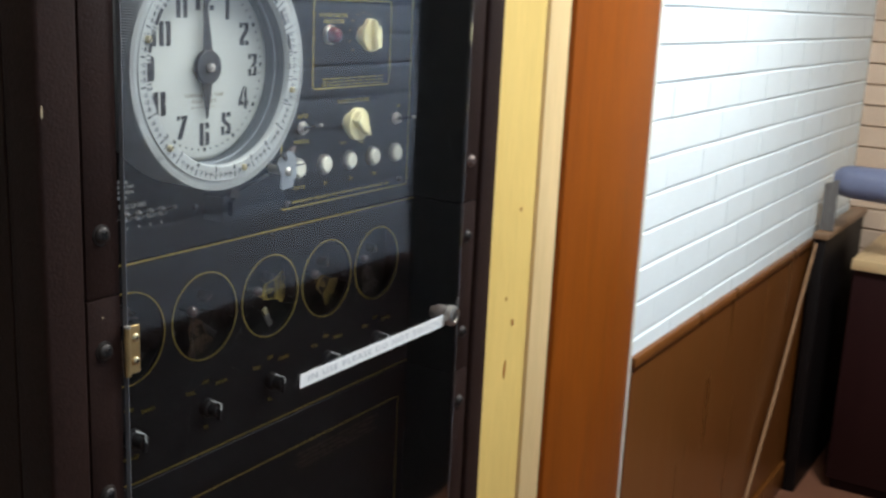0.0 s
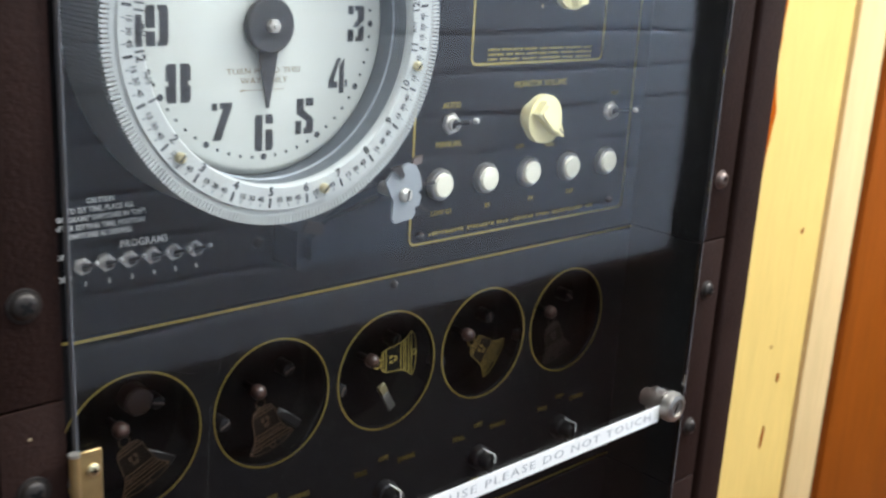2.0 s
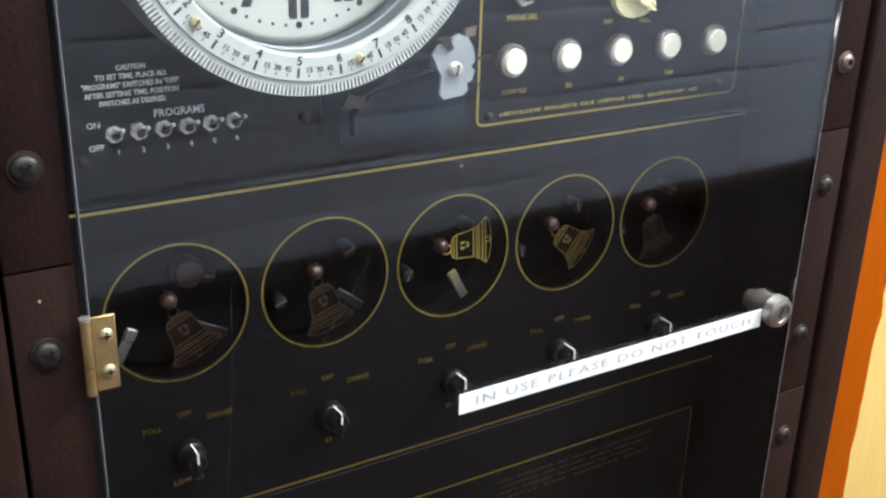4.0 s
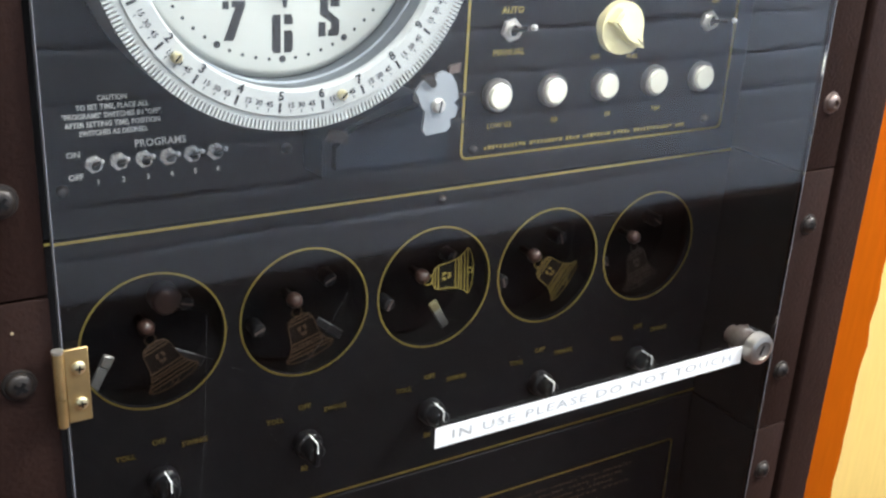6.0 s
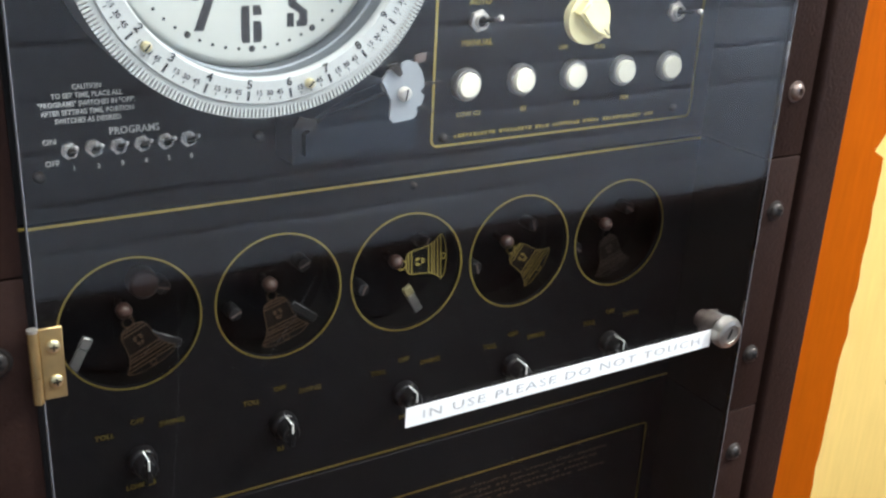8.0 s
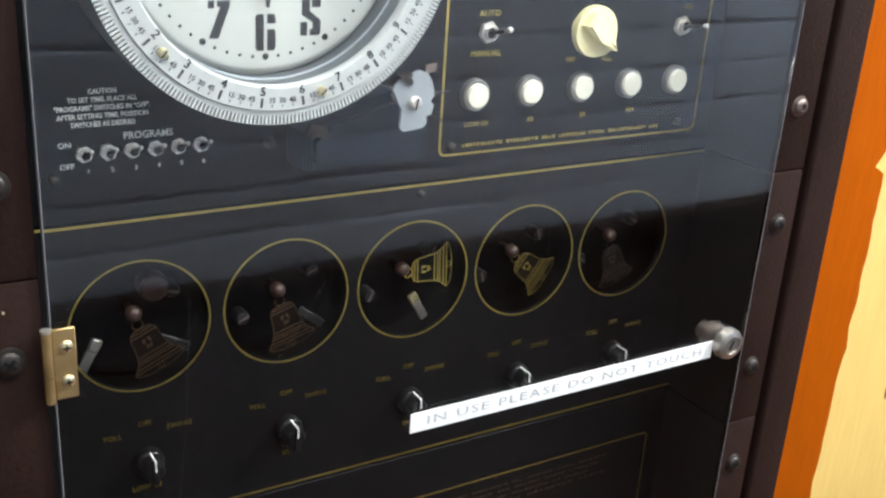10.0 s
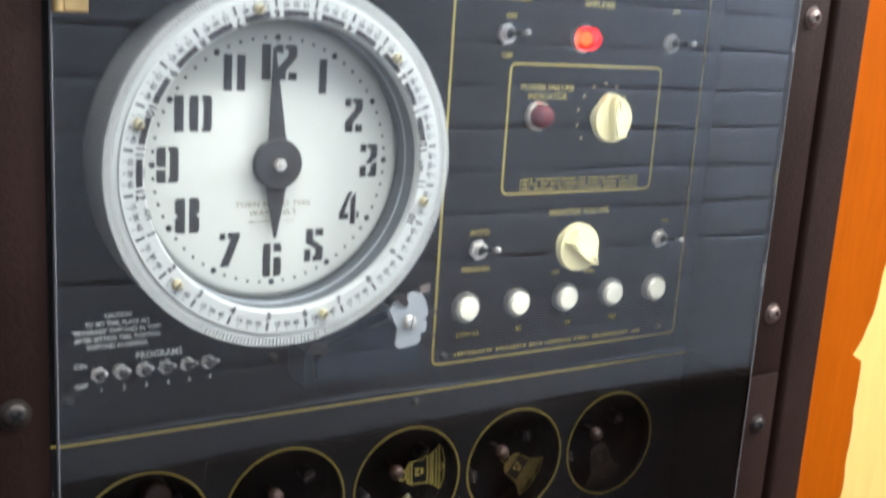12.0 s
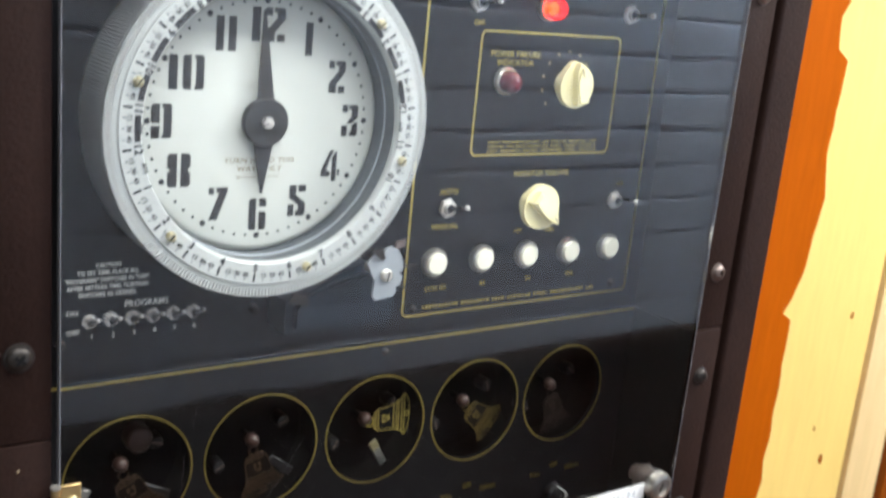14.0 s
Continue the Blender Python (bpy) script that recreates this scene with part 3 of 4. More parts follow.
def knob(x, z, r, turn):
    """A skirted cream knob with a raised pointer grip."""
    rim = []
    for k in range(48):
        a = 2 * math.pi * k / 48
        q = 1.0 + 0.15 * max(0.0, math.cos(a)) ** 14
        rim.append((x + r * q * math.sin(a), z + r * q * math.cos(a)))
    skirt = Shape().lathe(x, z, [(r * 0.62, PY - 0.0005), (r * 0.62, PY - 0.0090)], 40).prism(rim, PY - 0.0128, PY - 0.0082, 0.0010).turn(x, z, turn)
    body = part("knob", skirt, CREAM, clockp, "round cream plastic knob")
    w = r * 0.27
    grip = Shape().prism([(x - w * 1.25, z - r * 0.80), (x + w * 1.25, z - r * 0.80), (x + w * 1.1, z + r * 0.2), (x + w * 0.8, z + r * 0.75), (x, z + r * 1.1), (x - w * 0.8, z + r * 0.75), (x - w * 1.1, z + r * 0.2)], PY - 0.0195, PY - 0.0118, 0.0016).turn(x, z, turn)
    part("pointer_grip", grip, CREAM, body)
    part("pointer_mark", Shape().box(x - 0.0004, x + 0.0004, PY - 0.01975, PY - 0.0194, z + r * 0.50, z + r * 0.9).turn(x, z, turn), RUBBER, body)
    return body


knob(0.1188, 1.4212, 0.0138, -12)
knob(0.1015, 1.3432, 0.0146, 132)
for k in range(11):
    a = radians(-130 + 26 * k)
    part("scale_mark", Shape().box(0.1205 - 0.0010, 0.1205 + 0.0010, PY - 0.00015, PY, 1.4215 + 0.0196, 1.4215 + 0.0208).turn(0.1205, 1.4215, math.degrees(a)), PAPER, clockp)
lens = part("indicator_lamp", Shape().lathe(0.0700, 1.4222, [(0.0085, PY), (0.0085, PY - 0.003), (0.0074, PY - 0.0042), (0.0068, PY - 0.003)], 28), STEEL, clockp, "unlit indicator lamp")
part("lens", Shape().lathe(0.0700, 1.4222, [(0.0069, PY - 0.003), (0.0068, PY - 0.008), (0.0052, PY - 0.0112), (0.0025, PY - 0.0125), (0, PY - 0.0128)], 28), DARKLENS, lens, "dark red domed lens")
lit = part("indicator_lamp", Shape().lathe(0.0982, 1.4680, [(0.0082, PY), (0.0082, PY - 0.003), (0.0072, PY - 0.0042), (0.0066, PY - 0.003)], 28), STEEL, clockp, "lit amplifier indicator lamp")
part("lens", Shape().lathe(0.0982, 1.4680, [(0, PY - 0.0030), (0.0066, PY - 0.0031), (0.0068, PY - 0.0070), (0.0064, PY - 0.0105), (0.0050, PY - 0.0135), (0.0025, PY - 0.0152), (0, PY - 0.0155)], 32), LIT, lit, "glowing red domed lens")
part("bulb", Shape().lathe(0.0982, 1.4680, [(0, PY - 0.0040), (0.0019, PY - 0.0044), (0.0025, PY - 0.0060), (0.0019, PY - 0.0078), (0, PY - 0.0084)], 20), CORE, lit, "bright bulb inside the lens")
for x, z in ((-0.1984, 1.2835), (-0.0925, 1.2921), (-0.0089, 1.4934), (0.0160, 1.4915), (0.0160, 1.2795), (0.1850, 1.2815)):
    screw(x, z, BLACKSTEEL, 0.0026, y=PY, parent=clockp, turn=400 * x)
for x in (-0.1288, -0.0722):
    part("wire_clip", Shape().box(x - 0.003, x + 0.003, PY - 0.004, PY - 0.0032, 1.4930, 1.4943, 0.0003, 1).box(x - 0.003, x - 0.002, PY - 0.0034, PY, 1.4905, 1.4940), STEEL, clockp)

# ---- the clock ----
CX, CZ, RY, DY = -0.1030, 1.4012, 0.0180, 0.0390
clock = thing("program_clock", CX, PY, CZ, "round program clock with silver day ring and stencil numerals", "clock")
part("drum", Shape().lathe(CX, CZ, [(0.0800, PY - 0.0005), (0.0800, 0.0445), (0.0700, 0.0445)], 96), SILVER, clock, "silver drum behind the day ring")
# day ring with milled teeth
ring = part("day_ring", Shape().lathe(CX, CZ, [(0.0722, 0.0440), (0.0702, RY + 0.004), (0.0704, RY + 0.0012), (0.0712, RY), (0.0815, RY), (0.0822, RY + 0.0012), (0.0845, RY + 0.0012), (0.0845, RY + 0.0040)], 120), SILVER, clock, "silver day ring marked with hours and quarters")
NT = 288
teeth = Shape()
tb = bmesh.new()
for k in range(NT):
    a0, a1 = 2 * math.pi * (k - 0.29) / NT, 2 * math.pi * (k + 0.29) / NT
    vs = []
    for r, y in ((0.0838, RY + 0.0008), (0.0885, RY + 0.0008), (0.0885, RY + 0.0055), (0.0838, RY + 0.0055)):
        for a in (a0, a1):
            vs.append(tb.verts.new((CX + r * math.cos(a), y, CZ + r * math.sin(a))))
    for q in ((0, 1, 3, 2), (2, 3, 5, 4), (4, 5, 7, 6), (0, 2, 4, 6), (1, 7, 5, 3)):
        tb.faces.new([vs[i] for i in q])
teeth.add(tb)
part("milled_teeth", teeth, SILVER, ring, smooth=False)
flutes = Shape()
fb = bmesh.new()
rows = [[fb.verts.new((CX + r * math.cos(math.pi * (k + 0.5) / NT), y, CZ + r * math.sin(math.pi * (k + 0.5) / NT))) for k in range(2 * NT) for r in ((0.0880 if k % 2 else 0.0868),)] for y in (RY + 0.0058, 0.0570)]
for k in range(2 * NT):
    fb.faces.new((rows[0][k], rows[0][(k + 1) % (2 * NT)], rows[1][(k + 1) % (2 * NT)], rows[1][k]))
part("fluted_drum", flutes.add(fb), MILLED, ring, "dull fluted drum wall behind the teeth", smooth=False)
part("tooth_root", Shape().lathe(CX, CZ, [(0.0846, RY + 0.0022), (0.0868, RY + 0.0022), (0.0868, RY + 0.0052)], 120), DULL, ring)


def on_ring(r, deg):
    return CX + r * math.cos(radians(deg)), CZ + r * math.sin(radians(deg))


ticks = Shape()
ty = RY - 0.0001
quarter = {q: text_mesh(q, 0.0024, 0.02) for q in ("15", "30", "45")}
qb = bmesh.new()
for h in range(24):
    deg = -97.5 + 15 * (h - 5)
    x, z = on_ring(0.0730, deg)
    word = {0: "12", 12: "12"}.get(h, str(h % 12))
    lettering(word, 0.0040, x, ty, z, BLACKINK, ring, turn=deg + 90, bold=0.03, name="hour_numeral")
    s = Shape().box(CX - 0.0006, CX + 0.0006, ty, RY, CZ + 0.0760, CZ + 0.0803).turn(CX, CZ, 90 - deg)
    part("hour_tick", s, BLACKINK, ring, smooth=False)
    for k, q in enumerate(("15", "30", "45")):
        d = deg + 3.75 * (k + 1)
        x, z = on_ring(0.0768, d)
        me = quarter[q].copy()
        me.transform(Matrix.Translation((x, ty, z)) @ Matrix.Rotation(radians(-(d + 90)), 4, "Y") @ Matrix.Rotation(radians(90), 4, "X"))
        qb.from_mesh(me)
        bpy.data.meshes.remove(me)
        ticks.box(CX - 0.00022, CX + 0.00022, ty, RY, CZ + 0.0786, CZ + 0.0801)
        ticks.bm.verts.ensure_lookup_table()
        last = ticks.bm.verts[-8:]
        bmesh.ops.transform(ticks.bm, matrix=Matrix.Translation((CX, 0, CZ)) @ Matrix.Rotation(radians(90 - d), 4, "Y") @ Matrix.Translation((-CX, 0, -CZ)), verts=last)
    if 12 <= h <= 23:
        band = Shape()
        b2 = bmesh.new()
        rows = []
        for k in range(9):
            d = deg + 2.6 + (15 - 5.2) * k / 8
            rows.append([b2.verts.new((on_ring(r, d)[0], ty - 0.0001, on_ring(r, d)[1])) for r in (0.0713, 0.0743)])
        for a, b in zip(rows, rows[1:]):
            b2.faces.new((a[0], a[1], b[1], b[0]))
        part("night_band", band.add(b2), BLACKINK, ring, "black band for the night hours", smooth=False)
ticks.add(qb)
part("quarter_scale", ticks, BLACKINK, ring, smooth=False)
for word, h in (("AM", 0.5), ("PM", 12.5), ("AM", 11.5), ("PM", 23.5)):
    d = -97.5 + 15 * (h - 5)
    x, z = on_ring(0.0716, d)
    lettering(word, 0.0026, x, ty - 0.0003, z, BLACKINK, ring, turn=d + 90, name="hour_numeral")
for d in (103.9, 44.8, 163.4, -136.5, -75.2, -14.1):
    x, z = on_ring(0.0762, d)
    pin = part("trip_pin", Shape().lathe(x, z, [(0.0024, RY), (0.0024, RY - 0.0018), (0.0018, RY - 0.0028), (0, RY - 0.0031)], 16), BRASSPIN, ring, "brass trip pin")
    part("slot", Shape().box(x - 0.0018, x + 0.0018, RY - 0.0033, RY - 0.0028, z - 0.0003, z + 0.0003).turn(x, z, d * 3), HOLE, pin)
# The grey is darkened to paint in the shade between ring and dial.
part("ring_wall", Shape().lathe(CX, CZ, [(0.0701, RY + 0.0045), (0.0701, 0.0450)], 96), SHADE, clock, "inner wall of the day ring with shade painted into its grey")
part("wall_seam", Shape().lathe(CX, CZ, [(0.0701, 0.0313), (0.0694, 0.0316), (0.0694, 0.0321), (0.0701, 0.0324)], 96), PLATE, clock, "bright bead round the inner wall")
dial = part("dial", Shape().lathe(CX, CZ, [(0, DY), (0.0655, DY), (0.0680, DY + 0.0010), (0.0704, DY + 0.0042), (0, DY + 0.0042)], 96), DIAL, clock, "white dial with black stencil numerals")
dy = DY - 0.00012
STENCIL = {
    "1": [(0.0, 0, 0.42, 1)],
    "0": [(0, 0.06, 0.40, 0.94), (0.06, 0, 0.40, 0.12), (0.06, 0.88, 0.40, 1), (0.62, 0.06, 1, 0.94), (0.55, 0, 0.94, 0.12), (0.55, 0.88, 0.94, 1)],
    "2": [(0, 0.76, 0.34, 1), (0.60, 0, 1, 0.22), [(0.42, 1), (0.92, 1), (1, 0.93), (1, 0.66), (0.48, 0.27), (0.48, 0), (0.03, 0), (0.03, 0.30), (0.58, 0.68), (0.58, 0.86), (0.42, 0.86)]],
    "3": [(0, 0.76, 0.34, 1), (0, 0, 0.36, 0.34), [(0.42, 1), (0.92, 1), (1, 0.93), (1, 0.60), (0.62, 0.40), (0.30, 0.40), (0.60, 0.64), (0.60, 0.86), (0.42, 0.86)], [(0.50, 0), (0.92, 0), (1, 0.07), (1, 0.42), (0.90, 0.46), (0.64, 0.34), (0.64, 0.14), (0.50, 0.14)]],
    "4": [(0.88, 0.18, 1, 0.38), [(0.56, 0), (0.82, 0), (0.82, 1), (0.56, 0.80)], [(0, 0.16), (0.48, 0.16), (0.48, 0.34), (0.28, 0.34), (0.48, 0.78), (0.66, 1), (0.44, 1), (0, 0.36)]],
    "5": [(0.56, 0.78, 1, 1), (0, 0, 0.34, 0.38), [(0.06, 1), (0.46, 1), (0.46, 0.68), (1, 0.42), (1, 0.07), (0.92, 0), (0.46, 0), (0.46, 0.16), (0.60, 0.18), (0.60, 0.36), (0.06, 0.58)]],
    "6": [(0, 0.06, 0.42, 0.94), (0.06, 0, 0.42, 0.12), (0.06, 0.88, 0.42, 1), (0.58, 0.06, 1, 0.52), (0.58, 0, 0.94, 0.12), (0.58, 0.46, 0.94, 0.58), (0.58, 0.88, 0.94, 1), (0.58, 0.74, 1, 0.92)],
    "7": [(0, 0.80, 0.28, 1), [(0.40, 1), (1, 1), (1, 0.88), (0.46, 0), (0.02, 0), (0.56, 0.84), (0.40, 0.84)]],
    "8": [(0, 0.06, 0.42, 0.44), (0, 0.56, 0.42, 0.94), (0.06, 0, 0.42, 0.12), (0.06, 0.88, 0.42, 1), (0.10, 0.40, 0.42, 0.60), (0.58, 0.06, 1, 0.44), (0.58, 0.56, 1, 0.94), (0.58, 0, 0.94, 0.12), (0.58, 0.88, 0.94, 1), (0.58, 0.40, 0.90, 0.60)],
    "9": [(0.60, 0.06, 1, 0.94), (0.52, 0, 0.94, 0.12), (0.52, 0.88, 0.94, 1), (0, 0.48, 0.42, 0.94), (0.06, 0.44, 0.42, 0.54), (0.06, 0.88, 0.42, 1), (0.03, 0, 0.42, 0.12), (0, 0.06, 0.42, 0.36)],
}
# each numeral's shift from its hour's place, and its width
NUMERAL = {1: (-0.3, -0.4, 10), 2: (-0.5, -1.4, 10), 3: (2.6, 0, 9.8), 4: (-0.8, 0, 11.4), 5: (-2.0, -0.3, 10.4), 6: (0, 0, 10), 7: (2.4, 0, 10.4), 8: (-1.0, 0, 12), 9: (-4.0, 0, 10.6), 10: (1.4, -0.8, 11), 11: (3.2, 0.6, 10), 12: (1.2, -0.6, 11)}
for h in range(1, 13):
    x, z = on_ring(0.0495, 90 - 30 * h)
    dx, dz, W = NUMERAL[h]
    word, s, H, W = str(h), Shape(), 0.0170, W / 1000
    left, total = 0.0, {"10": 1.66, "11": 1.08, "12": 1.66, "1": 0.42}.get(word, 1.0) * W
    x, z = x + dx / 1000 - total / 2, z + dz / 1000 - H / 2
    for k, ch in enumerate(word):
        for i, stroke in enumerate(STENCIL[ch]):
            if isinstance(stroke, list):
                s.prism([(x + left + p * W, z + q * H) for p, q in stroke], dy - 0.00001 * i, DY)
            else:
                a, b, c, d = stroke
                s.box(x + left + a * W, x + left + c * W, dy - 0.00001 * i, DY, z + b * H, z + d * H)
        left += 0.66 * W
    part("stencil_numeral", s, BLACKINK, dial, smooth=False)
for k in range(60):
    x, z = on_ring(0.0608, 6 * k)
    r = 0.0016 if k % 5 == 0 else 0.0008
    part("minute_dot", Shape().lathe(x, z, [(0, dy), (r, dy), (r, DY)], 12), BLACKINK, dial, smooth=False)
lettering("TURN HAND THIS", 0.0027, CX, dy, CZ - 0.0208, PAPERINK, dial, wide=1.15, space=1.12)
lettering("WAY ONLY", 0.0027, CX, dy, CZ - 0.0252, PAPERINK, dial, wide=1.15, space=1.12)
part("arrow", Shape().box(CX - 0.0110, CX + 0.0110, dy, DY, CZ - 0.0296, CZ - 0.0293).prism([(CX - 0.0135, CZ - 0.02945), (CX - 0.0110, CZ - 0.0288), (CX - 0.0110, CZ - 0.0301)], dy, DY), PAPERINK, dial, "thin printed arrow", smooth=False)
part("hour_hand", Shape().prism([(CX - 0.0062, CZ - 0.004), (CX - 0.0052, CZ - 0.012), (CX - 0.0006, CZ - 0.0375), (CX + 0.0006, CZ - 0.0375), (CX + 0.0052, CZ - 0.012), (CX + 0.0062, CZ - 0.004)], 0.0356, 0.0364), BLACKINK, clock, "dark tapered hour hand pointing at six")
part("minute_hand", Shape().prism([(CX - 0.0058, CZ + 0.004), (CX - 0.0044, CZ + 0.014), (CX - 0.0006, CZ + 0.0565), (CX + 0.0006, CZ + 0.0565), (CX + 0.0044, CZ + 0.014), (CX + 0.0058, CZ + 0.004)], 0.0340, 0.0348).turn(CX, CZ, -3.5), BLACKINK, clock, "dark tapered minute hand pointing at twelve")
part("hub", Shape().lathe(CX, CZ, [(0, 0.0330), (0.0118, 0.0330), (0.0125, 0.0337), (0.0125, 0.0366), (0.004, 0.0372), (0.004, DY)], 40), BLACKINK, clock)
part("hub_nut", Shape().prism([(CX + 0.0032 * math.cos(radians(60 * k)), CZ + 0.0032 * math.sin(radians(60 * k))) for k in range(6)], 0.0300, 0.0331, 0.0004).lathe(CX, CZ, [(0, 0.0284), (0.0013, 0.0288), (0.0014, 0.0301)], 14), STEEL, clock)

# trip gear beside the clock
gear = thing("trip_mechanism", -0.034, PY, 1.30, "dark blue trip housing with a notched silver star wheel", "mechanism")
body = [(-0.083, 1.2815), (-0.0165, 1.2815), (-0.0125, 1.2850), (-0.0125, 1.2950), (-0.0160, 1.3070), (-0.0240, 1.3160), (-0.0340, 1.3195), (-0.0500, 1.3150), (-0.0680, 1.3060), (-0.083, 1.3010)]
part("housing", Shape().prism(body, 0.034, PY, 0.005), NAVY, gear)
# a cam plate: lobes and cut shoulders, as (degrees, millimetres) round the axle
LOBES = ((0, 10.6), (10, 13.4), (25, 14.0), (43, 15.4), (62, 17.0), (82, 17.0), (96, 15.4), (103, 10.6), (112, 13.6), (130, 15.8), (152, 15.6), (164, 11.8), (180, 10.0), (203, 8.4), (221, 10.6), (236, 15.4), (250, 16.8), (270, 15.0), (294, 15.8), (308, 15.0), (315, 11.8), (328, 13.8), (350, 13.4))
star = [(-0.034 + 0.00088 * r * math.cos(radians(a)), 1.3190 + 0.00094 * r * math.sin(radians(a))) for a, r in LOBES]
wheel = part("star_wheel", Shape().prism(star, 0.0168, 0.0182), PLATE, gear, "notched silver star wheel", smooth=False)
part("axle", Shape().lathe(-0.034, 1.3190, [(0.0035, 0.034), (0.0035, 0.0186)], 16), STEEL, gear)
part("axle_screw", Shape().lathe(-0.034, 1.3187, [(0.0036, 0.0165), (0.0036, 0.0150), (0.0026, 0.0138), (0, 0.0134)], 18), STEEL, wheel)
part("slot", Shape().box(-0.0342, -0.0338, 0.0130, 0.0140, 1.3158, 1.3216).turn(-0.034, 1.3187, 12), HOLE, wheel)
part("spring_arm", Shape().prism([(-0.0445, 1.3335), (-0.0385, 1.3345), (-0.0355, 1.3290), (-0.0375, 1.3275)], 0.0150, 0.0164).prism([(-0.0220, 1.3215), (-0.0130, 1.3222), (-0.0130, 1.3232), (-0.0220, 1.3232)], 0.0170, 0.0180).prism([(-0.0240, 1.3110), (-0.0170, 1.3075), (-0.0165, 1.3088), (-0.0235, 1.3124)], 0.0170, 0.0180), BLACKSTEEL, gear, "dark trip fingers")
part("brass_tab", Shape().prism([(-0.0265, 1.3320), (-0.0205, 1.3330), (-0.0200, 1.3372), (-0.0262, 1.3362)], 0.0200, 0.0215), DULL, gear, "small tarnished brass tab")
part("trip_lever", Shape().prism([(-0.086, 1.303), (-0.074, 1.300), (-0.074, 1.306), (-0.083, 1.3085)], 0.030, 0.032), BLACKSTEEL, gear)

# ---- bell unit ----
bellp = thing("bell_panel", 0, PY, 1.0827, "black bell panel with five round windows and rotary switches", "control panel")
BX = [-0.1612, -0.0815, -0.0029, 0.0754, 0.1536]
BZ, BR = 1.2014, 0.0355
me = sheet_with_holes(-0.2450, 0.2450, 1.0830, 1.2600, PY, PY + 0.003, [(x, BZ, BR) for x in BX])
attach("face_plate", me, PANEL, bellp, smooth=False)
part("rear_box", Shape().box(-0.21, 0.21, PY + 0.030, PY + 0.034, 1.09, 1.255), HOLE, bellp, smooth=False)
part("gold_rule", Shape().box(-0.2160, 0.2160, PY - 0.00015, PY, 1.2582, 1.2596), GOLD, bellp, "gold rule along the panel edge")
part("gold_rule", Shape().box(-0.2160, 0.2160, PY - 0.00015, PY, 1.0845, 1.0856), GOLD, bellp, "gold rule along the panel edge")
bell_turn = [-25, -17, -93, -54, -19]
half = [(0.0032, 0.0), (0.0060, -0.0010), (0.0075, -0.0040), (0.0080, -0.0100), (0.0090, -0.0160), (0.0115, -0.0205), (0.0145, -0.0235)]
for i, x in enumerate(BX):
    part("window_ring", Shape().ring(x, BZ, BR, BR + 0.0009, PY - 0.0002, PY, 72), GOLD, bellp, "thin gold ring round a bell window")
    part("window_pane", Shape().lathe(x, BZ, [(0, PY + 0.028), (BR + 0.003, PY + 0.028)], 48), PANEL, bellp, "dark disc behind the bell")
    pz, pxx = BZ + 0.001, x + 0.0004
    sw = part("pivot_post", Shape().lathe(pxx, pz, [(0, PY + 0.0172), (0.0040, PY + 0.0170), (0.0042, PY + 0.0142), (0.0034, PY + 0.0122), (0.0016, PY + 0.0110), (0, PY + 0.0108)], 20), RUBBER, bellp, "round brown pivot post")
    part("shank", Shape().lathe(pxx, pz, [(0.0020, PY + 0.028), (0.0020, PY + 0.0173), (0, PY + 0.0173)], 14), HOLE, sw)
    pb = pz - 0.0032
    y0 = PY + 0.0150
    plate = [(pxx + a, pb - 0.007 + b) for a, b in half] + [(pxx - a, pb - 0.007 + b) for a, b in half[::-1]]
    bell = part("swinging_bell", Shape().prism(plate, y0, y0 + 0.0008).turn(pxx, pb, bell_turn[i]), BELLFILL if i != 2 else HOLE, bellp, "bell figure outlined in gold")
    lines = Shape()
    thick = 0.00030 if i == 2 else 0.00024
    outer = plate + plate[:1]
    for (ax, az), (bx_, bz_) in zip(outer, outer[1:]):
        L = math.hypot(bx_ - ax, bz_ - az)
        nx, nz = -(bz_ - az) / L * thick * 0.8, (bx_ - ax) / L * thick * 0.8
        lines.prism([(ax + nx, az + nz), (bx_ + nx, bz_ + nz), (bx_ - nx, bz_ - nz), (ax - nx, az - nz)], y0 - 0.0003, y0)
    for b, w in ((-0.0016, 0.0063), (-0.0036, 0.0070), (-0.0152, 0.0088), (-0.0174, 0.0097), (-0.0190, 0.0105), (-0.0214, 0.0121)):
        lines.box(pxx - w, pxx + w, y0 - 0.0003, y0, pb - 0.007 + b - thick, pb - 0.007 + b + thick)
    # crest on the waist, a small split shield
    for q in (-1, 1):
        lines.prism([(pxx + q * 0.0004, pb - 0.0134), (pxx + q * 0.0022, pb - 0.0134), (pxx + q * 0.0026, pb - 0.0154), (pxx + q * 0.0016, pb - 0.0166)], y0 - 0.0003, y0)
        lines.prism([(pxx + q * 0.0003, pb - 0.0172), (pxx + q * 0.0020, pb - 0.0174), (pxx + q * 0.0012, pb - 0.0190), (pxx + q * 0.0003, pb - 0.0194)], y0 - 0.0003, y0)
    # lip under the mouth
    arc = [(pxx + 0.0145 * math.cos(math.pi * k / 14), pb - 0.0305 - 0.0040 * math.sin(math.pi * k / 14)) for k in range(15)]
    for (ax, az), (bx_, bz_) in zip(arc, arc[1:]):
        lines.prism([(ax, az), (bx_, bz_), (bx_ * 0.985 + pxx * 0.015, bz_ + 0.0003), (ax * 0.985 + pxx * 0.015, az + 0.0003)], y0 - 0.0002, y0)
    lines.ring(pxx, pb - 0.0040, 0.0026, 0.0026 + 2.2 * thick, y0 - 0.0003, y0, 24)
